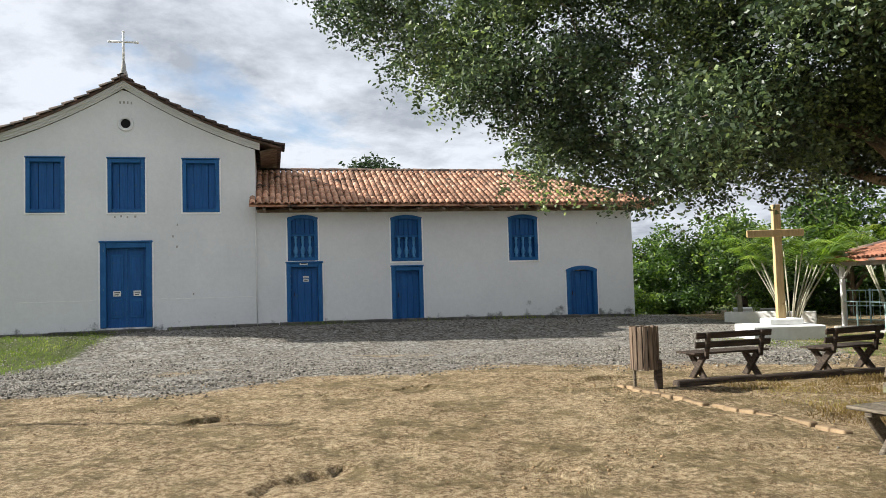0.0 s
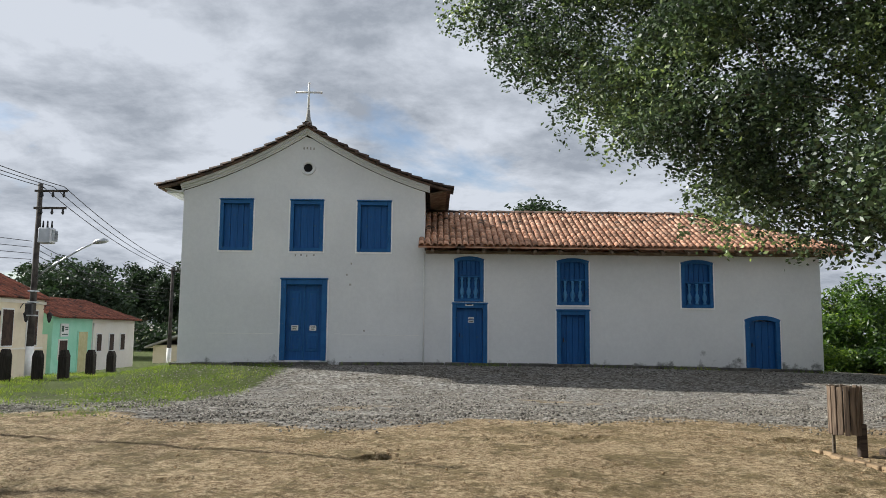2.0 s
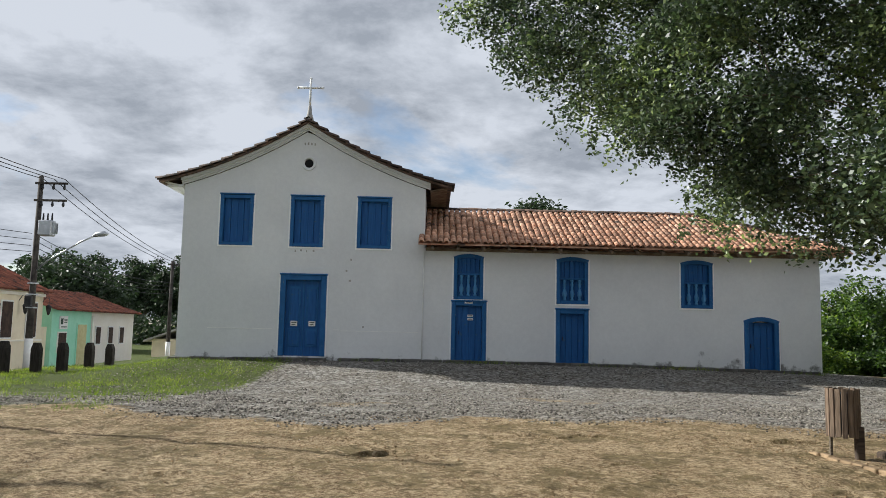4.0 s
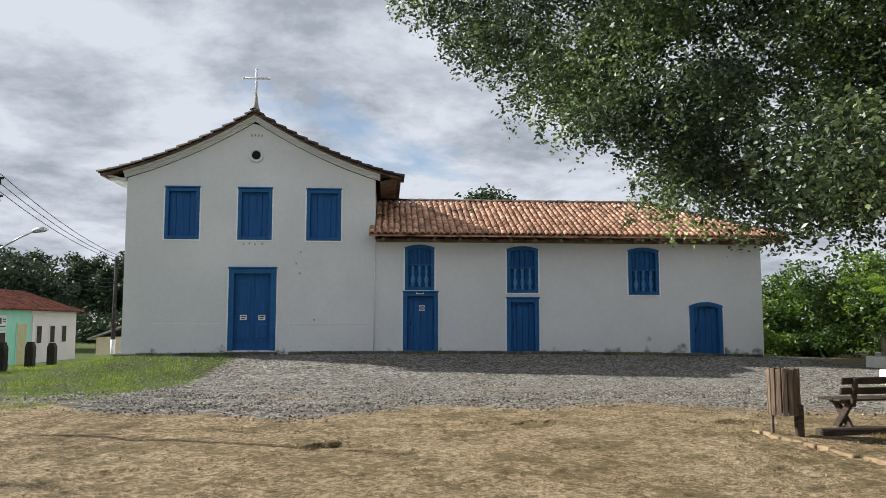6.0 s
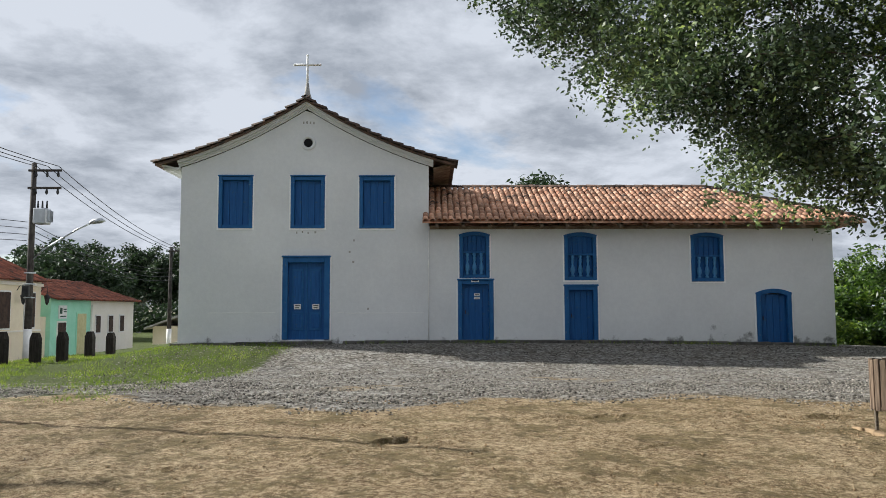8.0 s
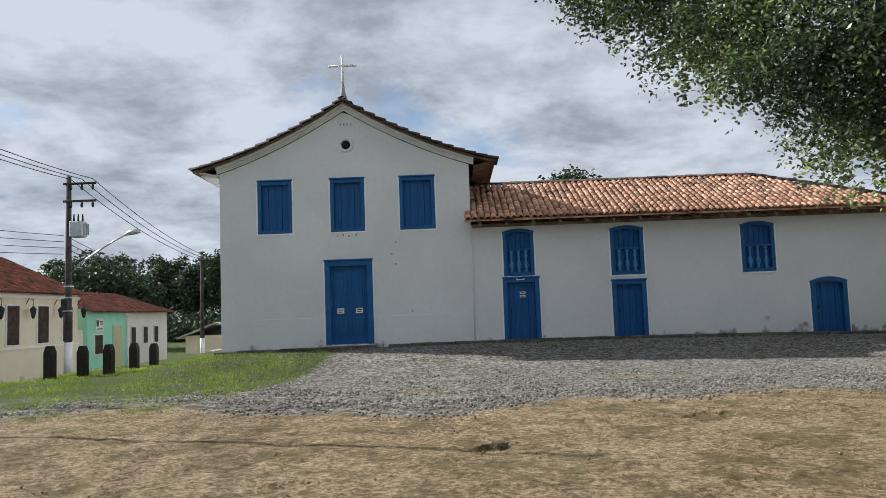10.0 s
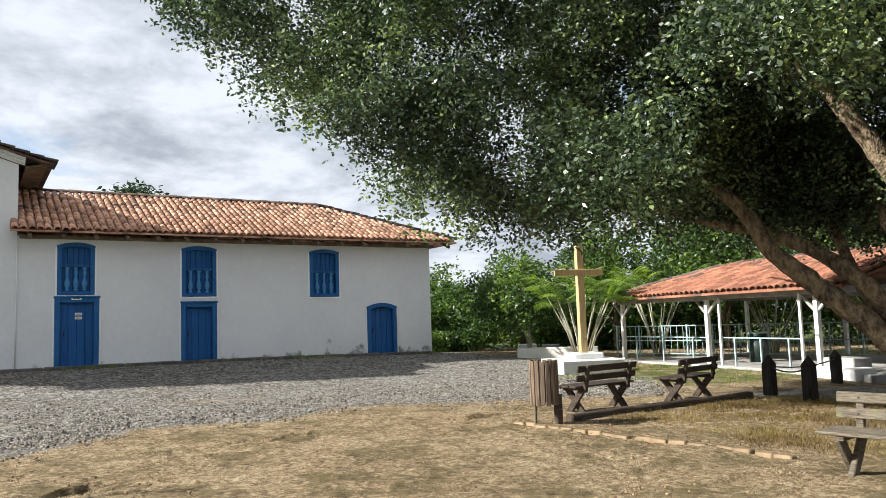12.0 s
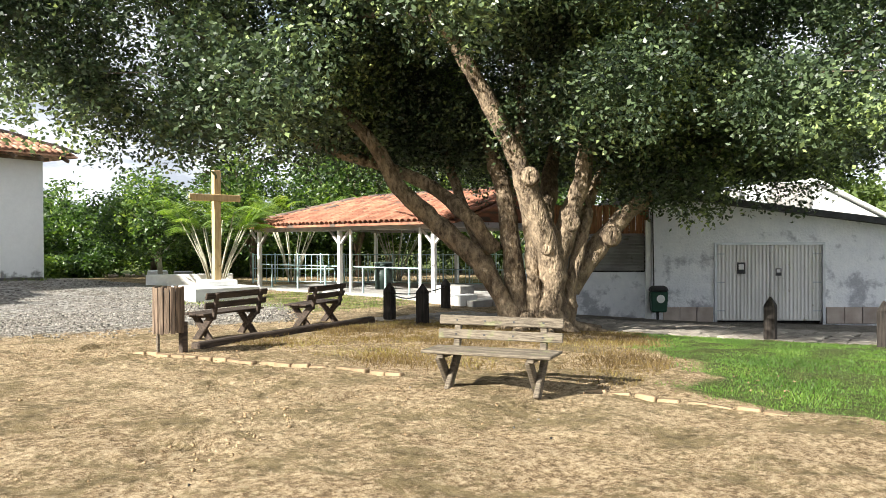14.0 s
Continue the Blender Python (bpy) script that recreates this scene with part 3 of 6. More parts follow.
def door(o, leaves, cornice=True, signs=()):
    x0, x1, z0, z1, arch = o
    cx, w, h = (x0 + x1) / 2, x1 - x0, z1 - z0
    d = new("door")
    d.parent = church
    d.location = (cx, FY, z0)
    f = 0.15 if leaves == 1 else 0.19
    bm = bmesh.new()
    box(bm, (-w / 2 + f / 2, 0.05, (h - arch) / 2), (f, 0.22, h - arch), bevel=0.014)
    box(bm, (w / 2 - f / 2, 0.05, (h - arch) / 2), (f, 0.22, h - arch), bevel=0.014)
    if not arch:
        box(bm, (0, 0.05, h - f / 2), (w - 2 * f, 0.22, f), bevel=0.014)
        if cornice:
            box(bm, (0, -0.02, h + 0.02), (w + 0.06, 0.17, 0.06), bevel=0.016)
    else:
        for k in range(10):
            t = -1 + (2 * k + 1) / 10
            box(bm, (t * w / 2, 0.05, h - f / 2 - arch * t * t), (w / 10 + 0.014, 0.2, f), rot=(0, math.degrees(math.atan(2 * arch * t / (w / 2))), 0))
    part("frame", bm, M_BLUE2, d)
    iw, ih = w - 2 * f, h - f - arch * 0.3
    for s in range(leaves):
        lw = iw / leaves
        lx = -iw / 2 + lw * (s + 0.5)
        bm = boxes(((lx, 0.14, ih / 2), (lw - 0.012, 0.05, ih)))
        if leaves == 1:
            for k in range(4):
                box(bm, (lx - lw / 2 + lw * (k + 0.5) / 4, 0.105, ih / 2), (lw / 4 - 0.014, 0.03, ih - 0.02), bevel=0.005)
        leaf = part("leaf", bm, M_BLUE, d)
        if leaves == 2:
            for zc, zh in ((ih * 0.67, ih * 0.5), (ih * 0.24, ih * 0.24)):
                bm = boxes(((lx, 0.105, zc), (lw * 0.66, 0.03, zh)), bevel=0.012)
                part("panel_moulding", bm, M_BLUE2, leaf)
                bm = boxes(((lx, 0.088, zc), (lw * 0.46, 0.03, zh - 0.16)), bevel=0.012)
                part("panel", bm, M_BLUE, leaf)
        else:
            part("handle", boxes(((lx - lw * 0.38, 0.075, 1.0), (0.03, 0.05, 0.14)), bevel=0.008), M_IRON, leaf)
    if leaves == 2:
        part("meeting_strip", boxes(((0, 0.105, ih / 2), (0.06, 0.04, ih - 0.01)), bevel=0.008), M_BLUE2, d)
    for sx in (-1, 1):
        part("painted_band", boxes(((sx * (w / 2 + 0.026), -0.006, (h - arch) / 2), (0.05, 0.024, h - arch))), M_BAND, d)
    for sx, sy, sz, sw, sh, n in signs:
        sign_plate(d, sx, sy, sz, sw, sh, n)
    return d


door(PORTAL, 2, True, [(-0.31, 0.075, 1.14, 0.24, 0.18, 2), (0.33, 0.075, 1.14, 0.24, 0.18, 2)])
door(WINGD[0], 1, True, [(-0.02, -0.06, 2.08, 0.28, 0.10, 1), (0.05, 0.078, 1.60, 0.2, 0.08, 1), (0.05, 0.078, 1.48, 0.2, 0.08, 1)])
door(WINGD[1], 1, True)
door(WINGD[2], 1, False)
for x0, x1, z in ((-5.9, -4.2, 0.49), (0.2, 1.5, 0.44)):
    s = part("step", boxes((((x0 + x1) / 2, FY - 0.2, z - 0.06), (x1 - x0 + 0.1, 0.55, 0.16)), bevel=0.02), M_STONE, church)
part("step", boxes(((-5.0, FY - 0.75, 0.30), (2.6, 0.6, 0.16)), bevel=0.02), M_STONE, church)
# lime lines and scars on the facade
for x0, x1, z in ((-3.7, -0.95, 1.47), (-8.4, -6.1, 1.49), (-3.95, -3.75, 1.5)):
    part("lime_line", boxes((((x0 + x1) / 2, FY - 0.002, z), (x1 - x0, 0.008, 0.025)), bevel=0.002), M_WHITE, church)
for x, z, w, h in ((-5.2, 8.18, 0.05, 0.09), (-5.08, 8.19, 0.05, 0.09), (-4.96, 8.18, 0.05, 0.09), (-4.84, 8.17, 0.05, 0.09)):
    part("relief_mark", boxes(((x, FY - 0.002, z), (w, 0.012, h)), bevel=0.003), M_CONCRETE, church)
for x, z in ((-3.4, 4.0), (-3.55, 3.6), (-3.42, 3.25), (-2.9, 1.62), (-5.4, 4.28), (-5.2, 4.3), (-5.0, 4.27), (-4.75, 4.29)):
    part("plaster_scar", boxes(((x, FY - 0.001, z), (0.05 + 0.03 * (x * 10 % 1), 0.008, 0.07)), bevel=0.002), M_CONCRETE, church)
# round window
bm = bmesh.new()
for k in range(24):
    a0, a1 = 2 * math.pi * k / 24, 2 * math.pi * (k + 1) / 24
    def ring(a, r, y):
        return (-5.03 + r * math.cos(a), FY + y, 7.46 + r * math.sin(a))
    for (r0, y0), (r1, y1) in zip(((0.27, -0.002), (0.25, -0.05), (0.19, -0.05), (0.16, -0.01)), ((0.25, -0.05), (0.19, -0.05), (0.16, -0.01), (0.155, -0.003))):
        bm.faces.new([bm.verts.new(p) for p in (ring(a0, r0, y0), ring(a1, r0, y0), ring(a1, r1, y1), ring(a0, r1, y1))])
oc = part("round_window", bm, M_PLASTER, church)
# a black disc paints the shade of the round opening
bm = bmesh.new()
tube(bm, [(-5.03, FY - 0.006, 7.46), (-5.03, FY + 0.02, 7.46)], [0.155, 0.155], 24)
part("opening", bm, M_SHADE_BLACK, oc)


# ---- clay tiles ----
def tile_mesh(length=0.46, r0=0.105, r1=0.085, sides=6, thick=0.016, material=None):
    """A barrel tile, its wide end at the lower, +x running up the slope."""
    bm = bmesh.new()
    rows = []
    for x, r in ((0, r0), (length, r1)):
        o = [bm.verts.new((x, r * math.cos(math.pi * k / sides), r * 0.8 * math.sin(math.pi * k / sides))) for k in range(sides + 1)]
        i = [bm.verts.new((x, (r - thick) * math.cos(math.pi * k / sides), (r - thick) * 0.8 * math.sin(math.pi * k / sides))) for k in range(sides + 1)]
        rows.append((o, i))
    (o0, i0), (o1, i1) = rows
    for k in range(sides):
        f = bm.faces.new((o0[k], o1[k], o1[k + 1], o0[k + 1])); f.smooth = True
        f = bm.faces.new((i0[k + 1], i1[k + 1], i1[k], i0[k])); f.smooth = True
        bm.faces.new((o0[k + 1], i0[k + 1], i0[k], o0[k]))
    bmesh.ops.recalc_face_normals(bm, faces=bm.faces)
    me = bpy.data.meshes.new("tile")
    bm.to_mesh(me)
    bm.free()
    me.materials.append(material or M_TILE)
    return me


def joined_tiles(name, me, mats, material, parent):
    """Many tiles as one mesh."""
    v = np.array([p.co[:] for p in me.vertices])
    f = np.array([list(p.vertices) for p in me.polygons])
    A = np.array([[list(r) for r in m] for m in mats])
    V = np.einsum("nij,vj->nvi", A[:, :3, :3], v) + A[:, None, :3, 3]
    F = f[None] + (np.arange(len(mats)) * len(v))[:, None, None]
    ob = fast(name, V.reshape(-1, 3), F.reshape(-1, f.shape[1]), material, parent, smooth=True)
    return tagged(ob, kind="stuff")


def slope_frames(origin, along, up, count, rows, pitch, step, keep=None, seed=1, jitter=0.012):
    """Poses of tiles in columns along the eave, rows up the slope; keep(a, s) leaves out those off the roof."""
    rng = random.Random(seed)
    along, up = Vector(along).normalized(), Vector(up).normalized()
    n = up.cross(along)
    if n.z < 0:
        n = -n
    side = n.cross(up)
    out = []
    for r in range(rows):
        for c in range(count):
            a, s = pitch * (c + 0.5), step * r
            if keep and not keep(a, s):
                continue
            p = Vector(origin) + along * (a + rng.uniform(-jitter, jitter)) + up * (s + rng.uniform(-jitter, jitter)) + n * rng.uniform(0, 0.01)
            w = rng.uniform(-0.03, 0.03)
            u2 = (up + side * w).normalized()
            s2 = n.cross(u2)
            m = Matrix((u2, s2, n)).transposed().to_4x4()
            m.translation = p
            out.append((r, c, m))
    return out

# ---- the wing's roof ----
RIDGE_Y, RIDGE_Z = 30.4, 6.36
E0, EY = 4.60, 26.36          # eave height and line
W0, W1 = -1.0, 14.3
SL = Vector((0, RIDGE_Y - EY, RIDGE_Z - E0))
wing_roof = new("wing_roof"); wing_roof.parent = church
# boarded deck under the tiles: front slope, back slope, hipped end
HIP_X = 10.05
bm = bmesh.new()
BY = 2 * RIDGE_Y - EY
def deck(pts, thick=0.05):
    a = [bm.verts.new(p) for p in pts]
    b = [bm.verts.new((p[0], p[1], p[2] - thick)) for p in pts]
    bm.faces.new(a); bm.faces.new(b[::-1])
    for i in range(len(a)):
        j = (i + 1) % len(a)
        bm.faces.new((a[j], a[i], b[i], b[j]))
deck([(W0, EY, E0 - 0.02), (W1, EY, E0 - 0.02), (HIP_X, RIDGE_Y, RIDGE_Z - 0.02), (W0, RIDGE_Y, RIDGE_Z - 0.02)])
deck([(W1, EY, E0 - 0.03), (W1, BY, E0 - 0.03), (HIP_X, RIDGE_Y, RIDGE_Z - 0.03)])
deck([(W1, BY, E0 - 0.02), (W0, BY, E0 - 0.02), (W0, RIDGE_Y, RIDGE_Z - 0.02), (HIP_X, RIDGE_Y, RIDGE_Z - 0.02)])
bmesh.ops.recalc_face_normals(bm, faces=bm.faces)
part("deck", bm, M_TILE, wing_roof)
SLEN = SL.length
def on_front(a, s):
    return W0 + a < W1 - (W1 - HIP_X) * (s + 0.2) / SLEN
TILE = tile_mesh()
PITCH = 0.222
fr = slope_frames((W0, EY - 0.06, E0 + 0.0), (1, 0, 0), SL, int((W1 - W0) / PITCH), int(SLEN / 0.37) + 1, PITCH, 0.37, on_front, 5)
single = [m for r, c, m in fr if r < 5][:300]
chosen = {id(m) for m in single}
rest = [m for r, c, m in fr if id(m) not in chosen]
joined_tiles("upper_tiles", TILE, rest, M_TILE, wing_roof)
end_dir = Vector((HIP_X - W1, 0, RIDGE_Z - E0))
fe = slope_frames((W1 + 0.05, EY, E0), (0, 1, 0), end_dir, int((BY - EY) / PITCH), int(end_dir.length / 0.37) + 1, PITCH, 0.37,
                  lambda a, s: abs(a - (BY - EY) / 2) < (BY - EY) / 2 * (1 - (s + 0.2) / end_dir.length), 6)
joined_tiles("end_tiles", TILE, [m for r, c, m in fe], M_TILE, wing_roof)
# ridge and hip caps
caps = []
CAP = tile_mesh(0.45, 0.13, 0.11)
for p0, p1 in (((W0, RIDGE_Y, RIDGE_Z + 0.05), (HIP_X, RIDGE_Y, RIDGE_Z + 0.05)), ((W1, EY, E0 + 0.07), (HIP_X, RIDGE_Y, RIDGE_Z + 0.07))):
    p0, p1 = Vector(p0), Vector(p1)
    u = (p1 - p0).normalized()
    s = Vector((0, 0, 1)).cross(u).normalized()
    n = u.cross(s)
    for k in range(int((p1 - p0).length / 0.38)):
        m = Matrix((u, s, n)).transposed().to_4x4()
        m.translation = p0 + u * 0.38 * k + n * 0.008 * (k % 3)
        caps.append(m)
joined_tiles("ridge_tiles", CAP, caps, M_TILE_OLD, wing_roof)
# rafters and fascia under the eave
for k in range(int((W1 - W0) / 0.9)):
    x = W0 + 0.5 + 0.9 * k
    part("rafter", boxes(((x, EY + 0.32, E0 - 0.06), (0.10, 0.86, 0.11), (23.5, 0, 0)), bevel=0.01), M_RAFTER, wing_roof)
part("fascia", boxes((((W0 + W1) / 2, EY + 0.30, E0 - 0.0), (W1 - W0, 0.03, 0.07))), M_RAFTER, wing_roof)
part("wall_plate", boxes(((6.4, FY - 0.08, EAVE_Z + 0.10), (14.3, 0.16, 0.11)), bevel=0.015), M_RAFTER, wing_roof)

# ---- the nave's roof ----
nave_roof = new("nave_roof"); nave_roof.parent = church
F0, F1 = FY - 0.34, FY + 18.4
prof = [(d, RZ - gable_drop(d)) for d in np.linspace(0, 5.2, 15)]
for sgn in (-1, 1):
    poly = [(RX + sgn * d, z) for d, z in prof]
    bm = bmesh.new()
    prism(bm, poly + [(x, z - 0.06) for x, z in poly[::-1]], F0, F1)
    bmesh.ops.recalc_face_normals(bm, faces=bm.faces)
    part("deck", bm, M_TILE_OLD, nave_roof)
    # moulded cornice under the verge
    for off, th, dep in ((0.06, 0.09, 0.22), (0.15, 0.07, 0.13), (0.22, 0.06, 0.06)):
        inner = [(x, z - off) for x, z in poly[:-2]]
        bm = bmesh.new()
        prism(bm, inner + [(x, z - th) for x, z in inner[::-1]], FY - dep, FY - 0.003)
        bmesh.ops.recalc_face_normals(bm, faces=bm.faces)
        part("cornice", bm, M_PLASTER, nave_roof)
    # boarded eave soffit along the side; the right one's brown stands in for shade
    part("soffit", boxes(((RX + sgn * 4.82, FY + 9, RZ - gable_drop(4.8) - 0.16), (0.74, 18.2, 0.06), (0, -sgn * 14, 0))), M_PLASTER if sgn < 0 else M_RAFTER, nave_roof)
    if sgn < 0:
        for q in range(3):
            part("eave_moulding", boxes(((RX - 4.5 - 0.2 * q, FY + 9, RZ - gable_drop(4.5 + 0.2 * q) - 0.30 + 0.045 * q), (0.2, 18.1, 0.07)), bevel=0.012), M_PLASTER, nave_roof)
mats = []
rng = random.Random(2)
for sgn in (-1, 1):
    for row in range(6):
        y = F0 + 0.03 + row * 0.22
        for k in range(14):
            d = 5.32 - 0.385 * k
            z = RZ - gable_drop(max(d, 0)) + 0.02
            sl = 0.56 - 0.046 * d
            st = sl - 0.13
            u = Vector((-sgn, 0, st)).normalized()
            n = Vector((sgn * st, 0, 1)).normalized()
            s = n.cross(u)
            m = Matrix((u, s, n)).transposed().to_4x4()
            m.translation = (RX + sgn * d, y + rng.uniform(-0.015, 0.015), z + 0.035 + rng.uniform(0, 0.02))
            mats.append(m)
for m in mats[:]:
    if len([c for c in nave_roof.children if c.name.startswith("tile")]) < 156:
        t = new("tile", bpy.data.meshes["tile_old"] if "tile_old" in bpy.data.meshes else tile_mesh(0.5, 0.12, 0.10, material=M_TILE_OLD))
        t.data.name = "tile_old"
        t.matrix_local = m
        t.parent = nave_roof
RCAP = [pose(RX, F0 + 0.02 + 0.4 * k, RZ + 0.06, 0, 0, 90) for k in range(45)]
joined_tiles("ridge_tiles", CAP, RCAP, M_TILE_OLD, nave_roof)
# cross on the ridge
rc = new("ridge_cross"); rc.parent = church
rc.location = (RX + 0.02, F0 + 0.2, RZ)
bm = bmesh.new()
tube(bm, [(0, 0, 0), (0, 0, 0.14), (0, 0, 0.3), (0, 0, 0.62)], [0.17, 0.14, 0.09, 0.05], 8)
part("pedestal", bm, M_CONCRETE, rc)
bm = bmesh.new()
tube(bm, [(0, 0, 0.55), (0, 0, 1.6)], 0.04, 8)
tube(bm, [(-0.43, 0, 1.28), (0.43, 0, 1.28)], 0.04, 8)
for p in ((0, 0, 1.62), (-0.45, 0, 1.28), (0.45, 0, 1.28)):
    bmesh.ops.create_icosphere(bm, subdivisions=1, radius=0.055, matrix=Matrix.Translation(p))
part("cross_bars", bm, M_WHITE, rc)
# downpipe where nave and wing meet
bm = bmesh.new()
tube(bm, [(-0.80, FY - 0.05, 4.4), (-0.80, FY - 0.05, 0.5)], 0.018, 6)
part("cable", bm, M_WHITE, church)
for m in single:
    t = new("tile", TILE)
    t.matrix_local = m
    t.parent = wing_roof


# ---- foliage ----
def leaf_material(name, c1, c2, c3, rough=0.45, glow=0.42):
    m = bpy.data.materials.new(name)
    m.use_nodes = True
    nt = m.node_tree
    b = nt.nodes["Principled BSDF"]
    ge = nt.nodes.new("ShaderNodeNewGeometry")
    r = nt.nodes.new("ShaderNodeValToRGB")
    e = r.color_ramp.elements
    e.new(0.55)
    for k, (p, c) in enumerate(((0.0, c1), (0.6, c2), (1.0, c3))):
        e[k].position, e[k].color = p, (*c, 1)
    co = nt.nodes.new("ShaderNodeTexCoord")
    nz = nt.nodes.new("ShaderNodeTexNoise")
    nz.inputs["Scale"].default_value, nz.inputs["Detail"].default_value = 0.55, 3
    nt.links.new(co.outputs["Object"], nz.inputs["Vector"])
    ma = nt.nodes.new("ShaderNodeMath"); ma.operation = "MULTIPLY_ADD"
    ma.inputs[1].default_value, ma.inputs[2].default_value = 2.2, -1.1
    nt.links.new(nz.outputs[0], ma.inputs[0])
    ad = nt.nodes.new("ShaderNodeMath"); ad.operation = "MULTIPLY_ADD"; ad.inputs[1].default_value = 0.75
    nt.links.new(ge.outputs["Random Per Island"], ad.inputs[0])
    nt.links.new(ma.outputs[0], ad.inputs[2])
    nt.links.new(ad.outputs[0], r.inputs[0])
    nt.links.new(r.outputs[0], b.inputs["Base Color"])
    b.inputs["Roughness"].default_value = rough
    tr = nt.nodes.new("ShaderNodeBsdfTranslucent")
    hs = nt.nodes.new("ShaderNodeHueSaturation")
    hs.inputs["Value"].default_value, hs.inputs["Saturation"].default_value = 1.6, 1.15
    nt.links.new(r.outputs[0], hs.inputs["Color"])
    nt.links.new(hs.outputs[0], tr.inputs[0])
    mx = nt.nodes.new("ShaderNodeMixShader")
    mx.inputs[0].default_value = glow
    nt.links.new(b.outputs[0], mx.inputs[1])
    nt.links.new(tr.outputs[0], mx.inputs[2])
    nt.links.new(mx.outputs[0], nt.nodes["Material Output"].inputs[0])
    return m


M_LEAF = leaf_material("fig_leaf", (0.016, 0.03, 0.013), (0.095, 0.135, 0.062), (0.38, 0.47, 0.17), 0.42, 0.25)
M_LEAF_BUSH = leaf_material("shrub_leaf", (0.022, 0.045, 0.012), (0.085, 0.145, 0.03), (0.26, 0.34, 0.075), 0.45)
M_LEAF_FAR = leaf_material("distant_leaf", (0.018, 0.032, 0.014), (0.035, 0.06, 0.024), (0.06, 0.085, 0.04), 0.6, 0.2)
M_LEAF_PALM = leaf_material("palm_leaf", (0.08, 0.14, 0.022), (0.19, 0.28, 0.045), (0.36, 0.42, 0.09), 0.45)
M_DRY = leaf_material("dry_grass_blade", (0.10, 0.066, 0.024), (0.22, 0.155, 0.055), (0.30, 0.27, 0.09), 0.7)
M_LEAF_PALE = leaf_material("pale_hill_leaf", (0.08, 0.12, 0.03), (0.14, 0.19, 0.05), (0.22, 0.26, 0.08), 0.6)
M_GRASS = leaf_material("grass_blade", (0.09, 0.13, 0.025), (0.17, 0.235, 0.04), (0.30, 0.33, 0.085), 0.6)
M_LAWN = leaf_material("lawn_blade", (0.06, 0.12, 0.02), (0.11, 0.20, 0.03), (0.19, 0.28, 0.05), 0.55)
M_BARK = mat("fig_bark", (0.085, 0.058, 0.038), (0.31, 0.235, 0.15), 3.0, 0.9, 1.0, 16, stretch=(1.6, 1.6, 0.8), spots=((0.045, 0.033, 0.025), 1.9, 0.57), fine=((0.04, 0.028, 0.02), (0.40, 0.31, 0.205), 5.0, 0.55), depth=0.06)
M_BARK_THIN = mat("pale_stem", (0.30, 0.28, 0.2), (0.45, 0.43, 0.33), 4, 0.8, 0.3, 20, spots=((0.2, 0.2, 0.1), 5, 0.6))
M_TRUNK = mat("tree_trunk", (0.06, 0.045, 0.035), (0.15, 0.12, 0.09), 3, 0.9, 0.5, 20)


def leaf_quads(centres, normals_up, length, width, rng, droop=0.35):
    """A folded diamond for each centre, pointing anyhow, mostly out and down."""
    n = len(centres)
    d = rng.normal(size=(n, 3))
    d[:, 2] = d[:, 2] * 0.55 - droop
    d /= np.linalg.norm(d, axis=1, keepdims=True)
    s = np.cross(d, rng.normal(size=(n, 3)))
    s /= np.linalg.norm(s, axis=1, keepdims=True) + 1e-9
    L = (length * rng.uniform(0.7, 1.25, n))[:, None]
    W = (width * rng.uniform(0.75, 1.2, n))[:, None]
    nrm = np.cross(d, s)
    v = np.stack([centres, centres + d * L * 0.45 + s * W * 0.5 + nrm * W * 0.15, centres + d * L, centres + d * L * 0.45 - s * W * 0.5 + nrm * W * 0.15], 1)
    f = np.arange(n * 4).reshape(n, 4)
    return v.reshape(-1, 3), f


def clump_points(centres, radii, twigs, leaves, rng, spray=0.16, flat=0.75):
    """Leaf places: twigs on the shells of clumps, leaves along each twig, hanging a little."""
    out = []
    for c, r in zip(centres, radii):
        u = rng.normal(size=(twigs, 3))
        u /= np.linalg.norm(u, axis=1, keepdims=True)
        p = c + u * (r * rng.uniform(0.45, 1.0, twigs) ** 0.6)[:, None] * np.array([1, 1, flat])
        k = rng.uniform(0, 1, (twigs, leaves, 1))
        way = u * 0.7 + np.array([0, 0, -0.75])
        q = p[:, None] + way[:, None] * k * spray * 2.2 + rng.normal(size=(twigs, leaves, 3)) * spray * 0.4
        out.append(q.reshape(-1, 3))
    return np.concatenate(out)


def crown_object(name, parent, centres, radii, twigs, leaves, length, width, material, seed, spray=0.16, flat=0.75, label=""):
    rng = np.random.default_rng(seed)
    pts = clump_points(np.asarray(centres), np.asarray(radii), twigs, leaves, rng, spray, flat)
    v, f = leaf_quads(pts, None, length, width, rng)
    ob = fast(name, v, f, material, parent)
    if label:
        ob["label"] = label
    return ob


# ---- the great fig tree ----
TX, TY = 10.6, 6.85
TB = float(ground_z(TX, TY))
TF, TR = Vector((0.843, 0.538, 0)), Vector((0.538, -0.843, 0))


def tp(s, h, w=0.0):
    """A place of the tree: s across, h up, w away, from the foot of the trunk."""
    return Vector((TX, TY, 0.18)) + TR * s + TF * w + Vector((0, 0, h))


fig = thing("fig_tree", pose(0, 0, 0), "old spreading fig tree with many thick stems and dense dark leaves", "tree")


